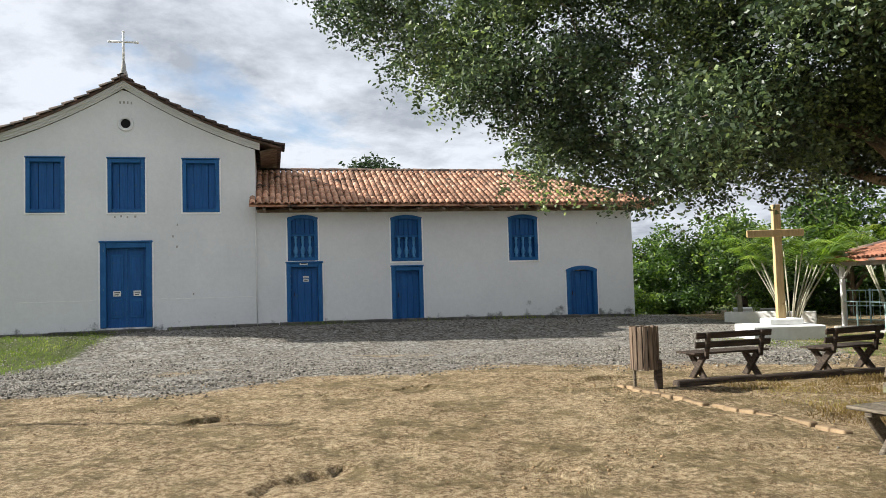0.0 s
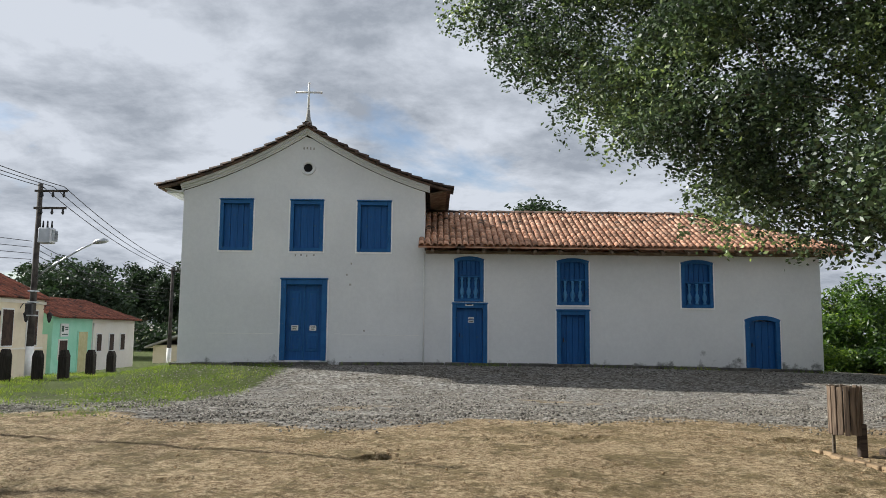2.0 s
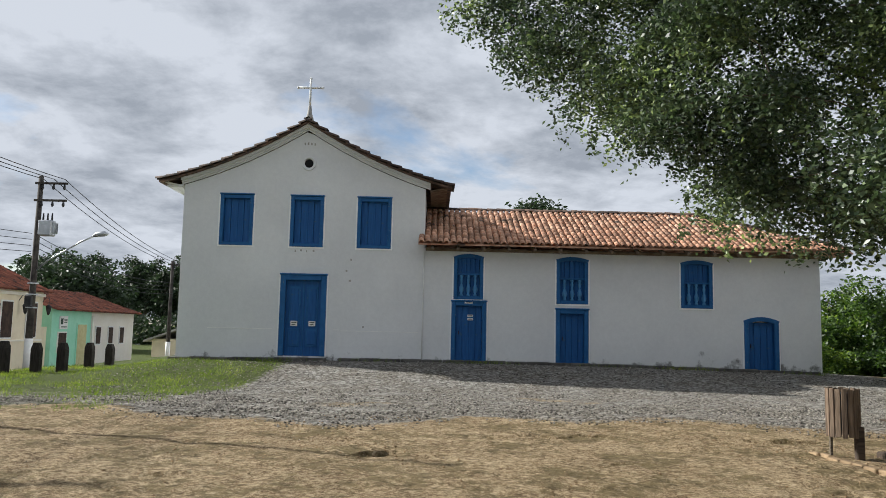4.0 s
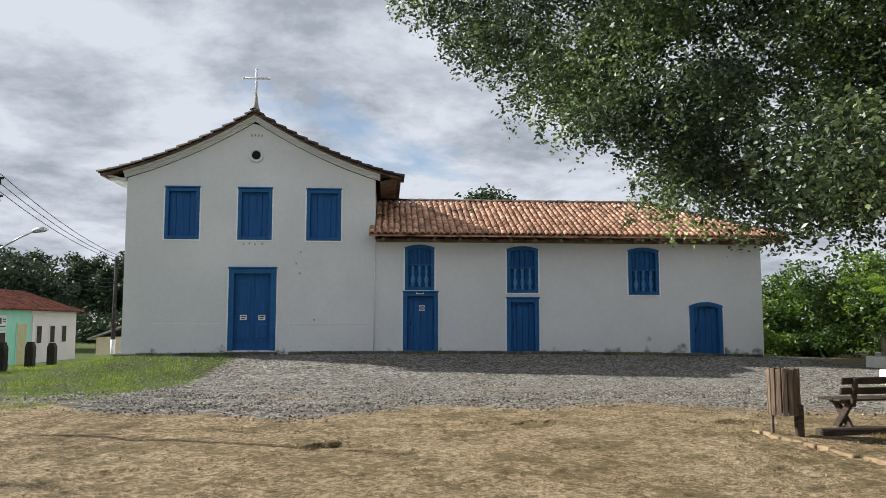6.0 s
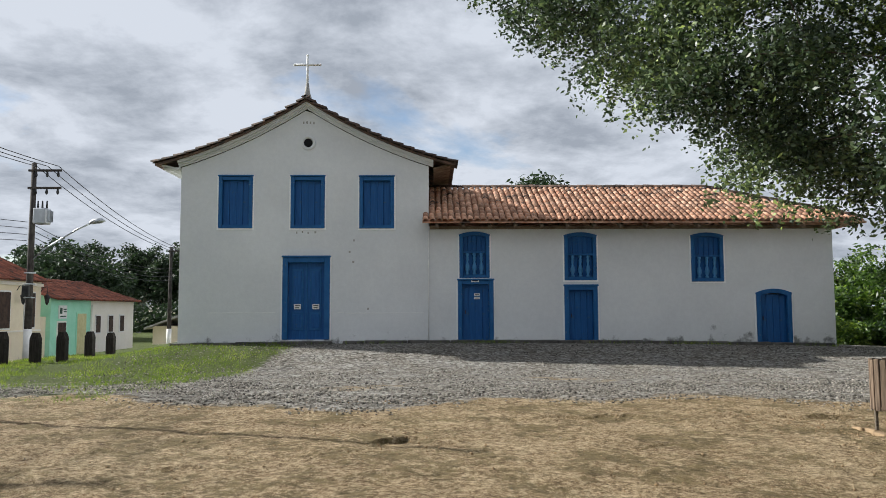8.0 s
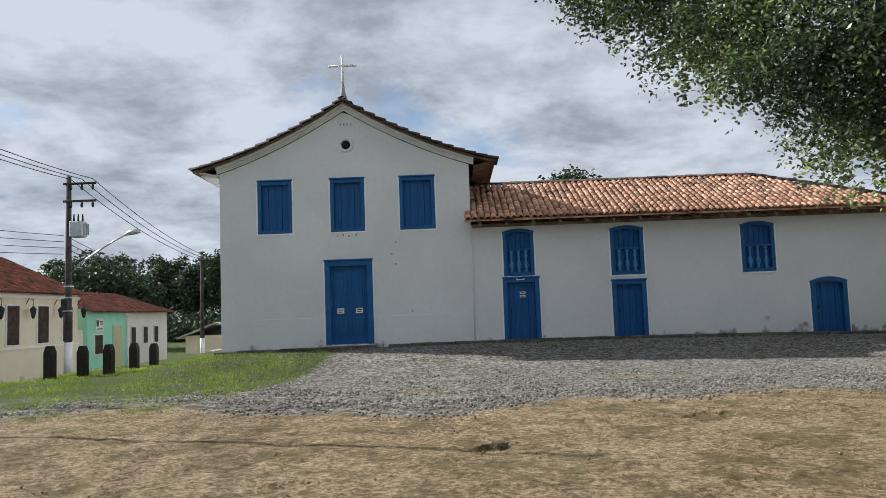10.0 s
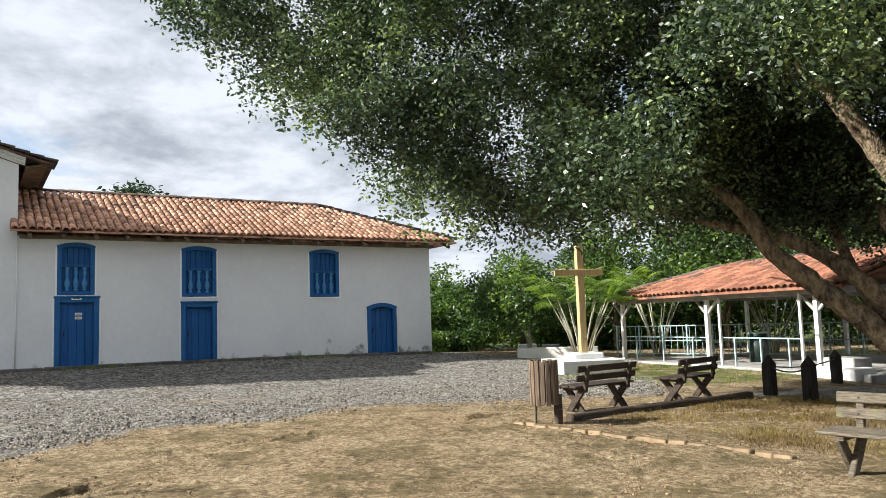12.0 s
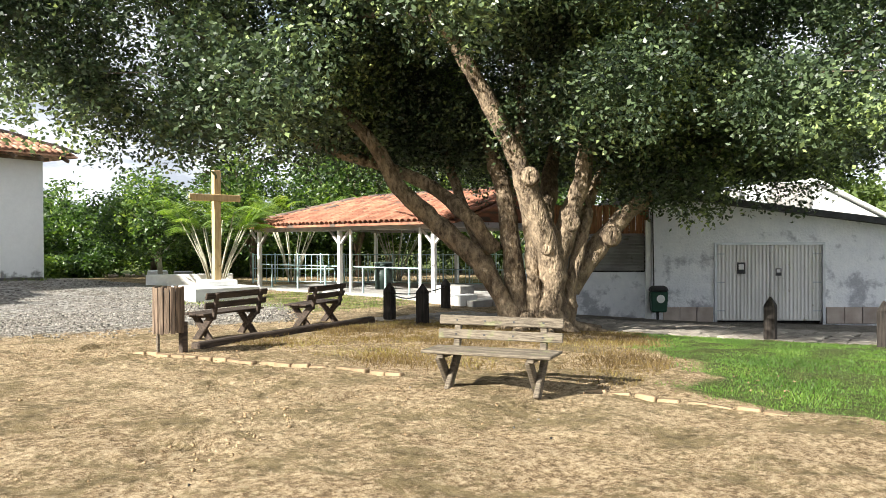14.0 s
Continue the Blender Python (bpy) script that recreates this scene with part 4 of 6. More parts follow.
def limb(pts, radii, name="limb", sides=12, wob=0.16):
    rng = random.Random(len(pts) * 7 + int(radii[0] * 100))
    dense, rr = [], []
    n = len(pts)
    for i in range(n - 1):
        p0, p1, p2, p3 = (pts[max(i - 1, 0)], pts[i], pts[i + 1], pts[min(i + 2, n - 1)])
        for k in range(6):
            t = k / 6
            q = 0.5 * ((2 * p1) + (p2 - p0) * t + (2 * p0 - 5 * p1 + 4 * p2 - p3) * t * t + (3 * p1 - p0 - 3 * p2 + p3) * t ** 3)
            r = radii[i] + (radii[i + 1] - radii[i]) * t
            dense.append(q + Vector((rng.uniform(-1, 1), rng.uniform(-1, 1), 0)) * r * wob * 0.5)
            rr.append(r * rng.uniform(1 - wob * 0.6, 1 + wob * 0.6))
    dense.append(pts[-1]); rr.append(radii[-1])
    bm = bmesh.new()
    tube(bm, dense, rr, sides)
    for v in bm.verts:
        nz = noise.noise(v.co * 2.3) * 0.05 + noise.noise(v.co * 7.0) * 0.018
        v.co += Vector((nz, noise.noise(v.co * 2.1 + Vector((9, 0, 0))) * 0.05, 0)) * min(1, rr[0] * 4)
    return part(name, bm, M_BARK, fig)


g0 = TB - 0.33
FIG_STEMS = [
    ([tp(-0.42, g0), tp(-0.62, 0.15), tp(-1.05, 0.95, 0.1), tp(-1.85, 1.72, 0.2), tp(-2.45, 2.3, 0.2), tp(-3.1, 3.3, 0.3), tp(-4.6, 4.6, 0.6), tp(-6.6, 5.6, 1.0)], [0.30, 0.24, 0.23, 0.22, 0.19, 0.15, 0.10, 0.05]),
    ([tp(-0.75, 1.15, 0.3), tp(-1.2, 1.75, 0.3), tp(-1.75, 2.25, 0.6), tp(-2.6, 2.7, 0.9), tp(-3.8, 3.1, 1.4), tp(-5.4, 3.9, 2.2), tp(-7.5, 4.8, 3.6)], [0.2, 0.19, 0.17, 0.14, 0.11, 0.08, 0.04]),
    ([tp(-0.32, g0, 0.15), tp(-0.4, 0.4, 0.15), tp(-0.45, 1.2, 0.25), tp(-0.58, 2.3, 0.5), tp(-0.85, 3.2, 0.8), tp(-1.2, 4.6, 1.4), tp(-1.6, 6.4, 2.2)], [0.29, 0.25, 0.23, 0.22, 0.17, 0.12, 0.06]),
    ([tp(0.28, g0, -0.25), tp(0.25, 0.3, -0.25), tp(0.2, 0.95, -0.3), tp(-0.1, 1.85, -0.4), tp(-0.5, 2.85, -0.6), tp(-1.1, 3.95, -0.9), tp(-1.7, 4.8, -1.2), tp(-2.4, 5.7, -1.6), tp(-3.4, 6.9, -2.2)], [0.36, 0.30, 0.30, 0.27, 0.22, 0.17, 0.15, 0.11, 0.06]),
    ([tp(0.22, 0.9, -0.25), tp(0.5, 1.7, -0.2), tp(0.75, 2.5, -0.2), tp(0.88, 3.3, -0.1), tp(1.0, 4.3, 0.1), tp(1.15, 5.8, 0.4), tp(1.2, 7.2, 0.6)], [0.27, 0.24, 0.20, 0.18, 0.16, 0.11, 0.05]),
    ([tp(0.5, g0, 0.1), tp(0.6, 0.35, 0.1), tp(0.95, 1.05, 0.1), tp(1.6, 1.85, 0.1), tp(2.5, 2.5, 0.2), tp(4.1, 3.5, 0.2), tp(5.6, 4.7, 0.3), tp(7.2, 5.9, 0.5)], [0.31, 0.25, 0.23, 0.20, 0.16, 0.12, 0.09, 0.04]),
    ([tp(0.1, g0, 0.5), tp(0.1, 0.8, 0.6), tp(0.3, 2.0, 1.1), tp(0.6, 3.4, 2.0), tp(0.8, 5.0, 3.4), tp(0.9, 6.2, 5.2)], [0.3, 0.26, 0.22, 0.17, 0.11, 0.05]),
    ([tp(-0.1, g0, -0.1), tp(-0.12, 0.6, -0.05), tp(-0.15, 1.5, 0.0), tp(-0.3, 2.6, 0.2), tp(-0.2, 4.2, 0.6), tp(0.2, 6.0, 1.0)], [0.22, 0.17, 0.15, 0.14, 0.1, 0.05]),
    ([tp(0.62, g0, -0.1), tp(0.6, 0.5, -0.15), tp(0.72, 1.3, -0.1), tp(1.0, 2.2, 0.2), tp(1.7, 3.4, 0.8), tp(2.6, 5.0, 1.6)], [0.2, 0.16, 0.15, 0.13, 0.1, 0.05]),
    ([tp(-0.6, g0, 0.35), tp(-0.78, 0.5, 0.35), tp(-1.0, 1.2, 0.5), tp(-1.35, 2.2, 1.0), tp(-1.8, 3.6, 2.0), tp(-2.3, 5.2, 3.2)], [0.2, 0.16, 0.15, 0.13, 0.1, 0.05]),
    ([tp(-2.6, 2.7, 0.9), tp(-3.6, 3.4, 2.6), tp(-5.2, 4.3, 4.4), tp(-7.0, 5.2, 6.4)], [0.11, 0.09, 0.06, 0.03]),
    ([tp(0.9, 3.4, -0.1), tp(1.8, 4.4, -1.2), tp(3.0, 5.3, -2.6), tp(4.0, 6.0, -3.8)], [0.11, 0.09, 0.06, 0.03]),
]
for pts, radii in FIG_STEMS:
    foot = [TX, TY]
    pts = [Vector((foot[0] + (p.x - foot[0]) * (0.78 if k == 0 else 0.88), foot[1] + (p.y - foot[1]) * (0.78 if k == 0 else 0.88), p.z)) if k < 2 and p.z < 1.0 else p for k, p in enumerate(pts)]
    limb(pts, [q * 0.77 for q in radii])
# swellings and pruning scars
for s, h, w, r in ((-0.23, 2.42, -0.72, 0.16), (0.52, 1.65, -0.42, 0.15), (1.28, 1.42, -0.12, 0.17), (0.08, 1.2, -0.55, 0.1)):
    bm = bmesh.new()
    c = tp(s, h, w)
    axis = (tp(0, 0, -1) - tp(0, 0, 0)).normalized()
    tube(bm, [c - axis * 0.12, c, c + axis * 0.03, c + axis * 0.02], [r * 1.2, r, r * 0.8, r * 0.5], 12)
    part("scar", bm, M_BARK, fig, "round healed pruning scar on bark")
# root flare
for k in range(9):
    a = 2 * math.pi * k / 9 + 0.3
    p = Vector((TX, TY, TB))
    d = Vector((math.cos(a), math.sin(a), 0))
    bm = bmesh.new()
    tube(bm, [p + d * 0.38 + Vector((0, 0, 0.28)), p + d * 0.65 + Vector((0, 0, 0.06)), p + d * (0.95 + 0.3 * (k % 3)) + Vector((0, 0, -0.06))], [0.14, 0.09, 0.04], 8)
    part("root", bm, M_BARK, fig)


FOOTPRINT = [(x - 0.3, y - 0.15) for x, y in [(0.5, 14.7), (3.0, 15.2), (6, 14.3), (10, 13.8), (15, 12.5), (18, 9), (18, 4), (16.5, 0.5), (13, -1.2), (10, 0.3), (8.4, 3), (6.8, 5), (5.7, 7.7), (3.9, 10.5), (2.0, 12.8)]]


def inside(x, y, poly):
    hit = False
    for (xa, ya), (xb, yb) in zip(poly, poly[1:] + poly[:1]):
        if (ya > y) != (yb > y) and x < (xb - xa) * (y - ya) / (yb - ya) + xa:
            hit = not hit
    return hit


def fig_crown():
    """Boughs spread over the tree's footprint, clumps of leaves on each bough, gaps between them."""
    rng = np.random.default_rng(11)
    boughs, cs, rs = [], [], []
    tries = 0
    while tries < 7000:
        tries += 1
        x, y = rng.uniform(0, 18), rng.uniform(-1.5, 15.4)
        if not inside(x, y, FOOTPRINT):
            continue
        if y < 3.5 and rng.uniform() > 0.3:
            continue
        r = math.hypot(x - TX, y - TY)
        zb = 3.78 - 0.85 * min(1, max(0, (r - 1.8) / 2.0)) + 0.8 * max(0, r - 7.0)
        if y > 9.5 and x > 7:
            zb += 0.45
        rel = Vector((x - TX, y - TY, 0))
        if rel.dot(TF) < 0.4 and -3.6 < rel.dot(TR) < 0.3 and r < 6.5:
            zb += 1.3
        zt = max(zb + 2.6, 4.18 + 6.8 * math.sqrt(max(0, 1 - (r / 14.0) ** 2)))
        k = rng.uniform(0, 1)
        z = zb + 0.7 if k < 0.4 else zb + 0.7 + (zt - zb - 0.7) * rng.uniform(0.1, 1)
        c = np.array([x, y, z])
        # an open lane to the low sun leaves the trunk lit
        q = Vector((x - TX, y - TY, z - 2.2))
        if q.dot(SUN_FROM) > 0 and (q - SUN_FROM * q.dot(SUN_FROM)).length < 0.8:
            continue
        if boughs and np.min(np.linalg.norm((np.array(boughs) - c) * np.array([1, 1, 1.25]), axis=1)) < (1.34 if z < zb + 1.6 else 1.42):
            continue
        boughs.append(c)
    # leafy shoots close round the stems, behind them and before the upper ones
    for s0, s1, h0, h1, w0, w1, n in ((-3.4, -0.8, 3.3, 5.0, 0.7, 2.6, 13), (0.7, 3.6, 2.8, 4.6, 0.5, 2.4, 15), (0.1, 2.4, 3.3, 5.4, -1.6, -0.5, 9), (-5.6, -3.4, 3.7, 4.6, 0.4, 2.2, 6), (1.6, 5.0, 2.5, 3.6, -0.6, 0.8, 9)):
        for _ in range(n):
            boughs.append(np.array(tp(rng.uniform(s0, s1), rng.uniform(h0, h1), rng.uniform(w0, w1))))
    for c in boughs:
        n = int(rng.integers(5, 9))
        for _ in range(n):
            u = rng.normal(size=3)
            u /= np.linalg.norm(u)
            d = c + u * rng.uniform(0.25, 0.9) * np.array([1, 1, 0.6])
            cs.append(d)
            rs.append(rng.uniform(0.38, 0.72))
    return boughs, cs, rs


boughs, fc, fr_ = fig_crown()
crown_object("crown", fig, fc, fr_, 34, 12, 0.092, 0.052, M_LEAF, 21, 0.15, 0.75, "dense dark green small-leaved crown")
# boughs that carry the clumps
rng_b = random.Random(6)
nodes = [(p, 0.06) for pts, radii in FIG_STEMS for p in pts[3:]]
bm = bmesh.new()
for c in sorted(boughs, key=lambda q: math.hypot(q[0] - TX, q[1] - TY)):
    c = Vector(c)
    p, r = min(nodes, key=lambda q: (q[0] - c).length * (1.0 if q[0].z < c.z + 0.6 else 1.6))
    mid = p.lerp(c, 0.5) + Vector((0, 0, 0.12)) + Vector((rng_b.uniform(-0.15, 0.15), rng_b.uniform(-0.15, 0.15), 0))
    tube(bm, [p, mid, c], [r, r * 0.8, r * 0.62], 5, cap=False)
    nodes.append((c, max(r * 0.62, 0.012)))
tagged(part("bough", bm, M_TRUNK, fig), kind="stuff")


# ---- cross on its white plinth ----
CX, CY = 13.5, 18.5
cz = float(ground_z(CX, CY))
mc = thing("timber_cross", pose(CX, CY, cz, 0, 0, -17.5), "tall pale timber cross on a stepped white plinth", "cross")
part("plinth_base", boxes(((0, 0, 0.1), (1.9, 1.75, 0.56)), bevel=0.03), M_WHITE, mc, "white painted masonry step")
part("plinth_top", boxes(((0.1, 0.05, 0.46), (0.92, 0.84, 0.18)), bevel=0.03), M_WHITE, mc, "white painted masonry step")
part("upright", boxes(((0.08, 0, 2.08), (0.21, 0.19, 3.3)), bevel=0.012), M_CROSS, mc)
part("crossbar", boxes(((0, -0.11, 2.92), (1.54, 0.07, 0.20)), bevel=0.012), M_CROSS, mc)
blk = thing("masonry_block", pose(18.5, 27.1, -0.25, 0, 0, -33), "low white painted masonry block behind a sapling", "block")
part("body", boxes(((-0.28, 0, 0.25), (0.74, 0.7, 0.85)), bevel=0.03), M_WHITE, blk)
part("slab", boxes(((0.72, 0.1, 0.2), (0.7, 0.6, 0.85)), bevel=0.03), M_CONCRETE, blk)
low = thing("low_wall", pose(16.9, 23.65, -0.15, 0, 0, -40), "low white garden wall", "wall")
part("body", boxes(((0, 0, 0.25), (3.0, 0.25, 0.6)), bevel=0.02), M_WHITE, low)


# ---- benches ----
def bench(m, label, material, length=1.45):
    b = thing("bench", m @ Matrix.Diagonal((1, 1, 0.88, 1)), label, "bench", "plaza benches")
    hx = length / 2 - 0.2
    for sx in (-hx, hx):
        part("front_leg", boxes(((sx - 0.03, -0.03, 0.19), (0.055, 0.11, 0.53), (36, 0, 0)), bevel=0.01), material, b)
        part("rear_leg", boxes(((sx + 0.03, 0.03, 0.19), (0.055, 0.11, 0.53), (-36, 0, 0)), bevel=0.01), material, b)
        part("bearer", boxes(((sx, -0.02, 0.405), (0.07, 0.44, 0.05)), bevel=0.008), material, b)
        part("back_post", boxes(((sx, 0.245, 0.58), (0.07, 0.055, 0.46), (-10, 0, 0)), bevel=0.008), material, b)
    for k in range(3):
        part("seat_slat", boxes(((0, -0.19 + 0.155 * k, 0.45), (length, 0.14, 0.035)), bevel=0.008), material, b)
    for z, y in ((0.60, 0.215), (0.76, 0.245)):
        s = part("back_slat", boxes(((0, y, z), (length, 0.035, 0.11), (-10, 0, 0)), bevel=0.008), material, b)
        for sx in (-hx, -hx / 3, hx / 3, hx):
            bm = bmesh.new()
            tube(bm, [(sx, y - 0.012, z), (sx, y - 0.022, z)], 0.012, 6)
            part("bolt", bm, M_IRON, s)
    return b


def on_ground(x, y, rz):
    return pose(x, y, float(ground_z(x, y)), 0, 0, rz)


bench(on_ground(4.88, 4.68, -81), "weathered grey-brown plank bench on bare earth by brick edging", M_WOOD_GREY, 1.32)
# these two show their shaded backs; that shade is in the wood colour
bench(on_ground(6.62, 10.38, 187), "weathered plank bench in shade-darkened wood beside a slatted bin", M_WOOD_DARK, 1.42)
bench(on_ground(8.92, 10.55, 193), "weathered plank bench in shade-darkened wood near the pointed bollards", M_WOOD_DARK, 1.42)

# ---- slatted bin ----
bz = float(ground_z(4.74, 9.36))
bn = thing("litter_bin", pose(4.74, 9.36, bz), "round wooden slatted litter bin on two posts", "bin")
for k in range(16):
    a = 2 * math.pi * k / 16
    part("slat", boxes(((0.185 * math.cos(a), 0.185 * math.sin(a), 0.56), (0.022, 0.062, 0.58 + 0.02 * (k % 2)), (0, 0, math.degrees(a))), bevel=0.004), M_WOOD_POST, bn)
for z in (0.36, 0.74):
    bm = bmesh.new()
    tube(bm, [(0.165 * math.cos(a), 0.165 * math.sin(a), z) for a in np.linspace(0, 2 * math.pi, 17)], 0.012, 6)
    part("hoop", bm, M_IRON, bn)
bm = bmesh.new()
tube(bm, [(0, 0, 0.3), (0, 0, 0.32), (0, 0, 0.8)], [0.14, 0.165, 0.165], 16)
part("liner", bm, M_IRON, bn)
part("post", boxes(((0.13, -0.12, 0.17), (0.10, 0.08, 0.46)), bevel=0.01), M_WOOD_DARK, bn)
part("thin_post", boxes(((-0.15, 0.02, 0.15), (0.035, 0.035, 0.42)), bevel=0.005), M_WOOD_GREY, bn)


# ---- bollards ----
def bollard(x, y, h, label, w=0.2, group="bollards", pointed=True):
    b = tagged(part("bollard", bmesh.new(), M_BOLLARD), label, "bollard", group)
    bm = bmesh.new()
    box(bm, (0, 0, h * 0.38), (w, w, h * 0.84), bevel=0.015)
    top = [bm.verts.new((sx * w * 0.49, sy * w * 0.49, h * 0.798)) for sx, sy in ((-1, -1), (1, -1), (1, 1), (-1, 1))]
    k = 0.12 if pointed else 0.62
    tip = [bm.verts.new((sx * w * 0.5 * k, sy * w * 0.5 * k, h)) for sx, sy in ((-1, -1), (1, -1), (1, 1), (-1, 1))]
    for i in range(4):
        bm.faces.new((top[i], top[(i + 1) % 4], tip[(i + 1) % 4], tip[i]))
    bm.faces.new(tip)
    bm.to_mesh(b.data)
    bm.free()
    b.matrix_world = pose(x, y, float(ground_z(x, y)) - 0.03, 0, 0, random.uniform(-8, 8))
    return b


RB = [(10.45, 10.0), (10.15, 9.02), (14.7, 11.35), (12.5, 3.34), (12.2, 1.62)]
for x, y in RB:
    bollard(x, y, 0.78, "dark pointed wooden bollard beside the stone path", 0.19, "path bollards")
for x, y, h in ((-13.35, 23.2, 1.0), (-12.7, 23.85, 0.95), (-12.2, 24.5, 0.95), (-12.5, 27.1, 0.9), (-12.45, 28.7, 0.82)):
    bollard(x, y, h, "dark worn wooden bollard on the grass verge", 0.27, "verge bollards", False)
for (xa, ya), (xb, yb) in ((RB[0], RB[1]), (RB[0], RB[2])):
    bm = bmesh.new()
    za, zb = float(ground_z(xa, ya)) + 0.55, float(ground_z(xb, yb)) + 0.55
    tube(bm, [(xa + (xb - xa) * t, ya + (yb - ya) * t, za + (zb - za) * t - 0.35 * t * (1 - t)) for t in np.linspace(0, 1, 9)], 0.014, 6)
    tagged(part("chain", bm, M_IRON), "dark chain hung between wooden bollards", "chain", "chains")

# ---- edging ----
edge = thing("timber_kerb", pose(0, 0, 0), "weathered timber kerb retaining raised earth behind benches", "kerb")
for (xa, ya), (xb, yb) in (((5.25, 9.48), (6.6, 9.62)), ((6.6, 9.64), (8.2, 9.78)), ((8.2, 9.78), (9.75, 9.9))):
    c = ((xa + xb) / 2, (ya + yb) / 2)
    part("beam", boxes(((c[0], c[1], float(ground_z(*c)) + 0.015), (math.hypot(xb - xa, yb - ya), 0.15, 0.15), (0, 0, math.degrees(math.atan2(yb - ya, xb - xa)))), bevel=0.02), M_WOOD_DARK, edge)
border = thing("brick_edging", pose(0, 0, 0), "row of half-buried worn bricks edging the bare bed", "edging")
runs = (((4.53, 9.75), (4.58, 8.6)), ((4.58, 8.6), (4.7, 7.7)), ((4.7, 7.7), (5.0, 6.75)), ((5.0, 6.75), (5.05, 5.9)),
        ((5.46, 3.95), (5.56, 3.45)), ((5.56, 3.45), (5.5, 2.95)), ((5.5, 2.95), (5.42, 2.1)))
bm = bmesh.new()
box(bm, (0, 0, 0), (0.21, 0.10, 0.10), bevel=0.012)
brick_me = bpy.data.meshes.new("brick")
bm.to_mesh(brick_me); bm.free()
brick_me.materials.append(M_BRICK)
rng = random.Random(4)
for (xa, ya), (xb, yb) in runs:
    L = math.hypot(xb - xa, yb - ya)
    for k in range(int(L / 0.222 + 0.5)):
        t = (k + 0.5) * 0.222 / L
        x, y = xa + (xb - xa) * t + rng.uniform(-0.03, 0.03), ya + (yb - ya) * t + rng.uniform(-0.02, 0.02)
        o = new("brick", brick_me)
        o.matrix_local = pose(x, y, float(ground_z(x, y)) + rng.uniform(-0.032, -0.015), rng.uniform(-6, 6), rng.uniform(-4, 4), math.degrees(math.atan2(yb - ya, xb - xa)) + rng.uniform(-5, 5))
        o.parent = border


# ---- pavilion ----
M_TEAL = mat("pale_teal_paint", (0.30, 0.44, 0.44), (0.42, 0.55, 0.55), 4, 0.6, 0.1, 30)
pav = thing("open_pavilion", pose(16.98, 16.7, -0.2, 0, 0, 79.7) @ Matrix.Scale(1.07, 4), "open white-posted pavilion with an old clay tile roof", "pavilion")
# local x runs along the front, away from the tree; local -y... the front; y into the pavilion is negative
PL, PD = 4.1, 5.2
part("floor_slab", boxes(((-0.6, -PD / 2, 0.05), (2 * PL + 1.4, PD + 0.6, 0.22)), bevel=0.02), M_CONCRETE, pav)
for x in (-PL + 0.3, -0.0, PL):
    for y in (0.0, -PD):
        part("post", boxes(((x, y, 1.06), (0.12, 0.12, 1.86)), bevel=0.01), M_WHITE, pav)
for x in (-0.55, -PL + 0.75):
    part("thin_post", boxes(((x, 0.05, 1.06), (0.07, 0.07, 1.86)), bevel=0.01), M_WHITE, pav)
for y in (0.0, -PD):
    part("beam", boxes(((-0.05, y, 2.05), (2 * PL + 0.5, 0.14, 0.2)), bevel=0.01), M_CONCRETE, pav)
for x in (-PL + 0.3, 0, PL):
    part("tie_beam", boxes(((x, -PD / 2, 2.07), (0.14, PD - 0.16, 0.16)), bevel=0.01), M_CONCRETE, pav)
    for sx in (-1, 1):
        part("brace", boxes(((x + sx * 0.28, 0, 1.8), (0.07, 0.07, 0.62), (0, sx * 45, 0)), bevel=0.006), M_CONCRETE, pav)
for x0, x1 in ((-0.0, PL), (-PL + 0.75, -0.55)):
    for k in range(3):
        part("rail_post", boxes(((x0 + (x1 - x0) * (k + 0.5) / 3, 0.0, 0.52), (0.04, 0.04, 0.74))), M_TEAL, pav)
    for z in (0.9,):
        part("rail", boxes((((x0 + x1) / 2, 0.0, z), (x1 - x0 - 0.13, 0.032, 0.032)), bevel=0.005), M_TEAL, pav)
prt = new("roof"); prt.parent = pav
h0, h1 = 2.12, 3.05
OX0, OX1, OY0, OY1 = -PL - 0.9, PL + 0.3, 0.5, -PD - 0.65
RY = -PD / 2
bm = bmesh.new()
def pav_deck(pts):
    a = [bm.verts.new(p) for p in pts]
    b = [bm.verts.new((p[0], p[1], p[2] - 0.06)) for p in pts]
    bm.faces.new(a); bm.faces.new(b[::-1])
    for i in range(len(a)):
        bm.faces.new((a[(i + 1) % len(a)], a[i], b[i], b[(i + 1) % len(a)]))
HX = OX1 - 2.6
pav_deck([(OX0, OY0, h0), (OX1, OY0, h0), (HX, RY, h1), (OX0, RY, h1)])
pav_deck([(OX0, OY1, h0), (OX1, OY1, h0), (HX, RY, h1), (OX0, RY, h1)])
pav_deck([(OX1, OY0, h0), (OX1, OY1, h0), (HX, RY, h1)])
bmesh.ops.recalc_face_normals(bm, faces=bm.faces)
part("deck", bm, M_TILE_PAV, prt)
pm = []
up = Vector((0, RY - OY0, h1 - h0))
pm += [m for r, c, m in slope_frames((OX0, OY0 + 0.05, h0 + 0.02), (1, 0, 0), up, int((OX1 - OX0) / 0.21), int(up.length / 0.36) + 1, 0.21, 0.36, lambda a, s: OX0 + a < OX1 - 2.6 * (s + 0.2) / up.length, 8, 0.02)]
up2 = Vector((HX - OX1, 0, h1 - h0))
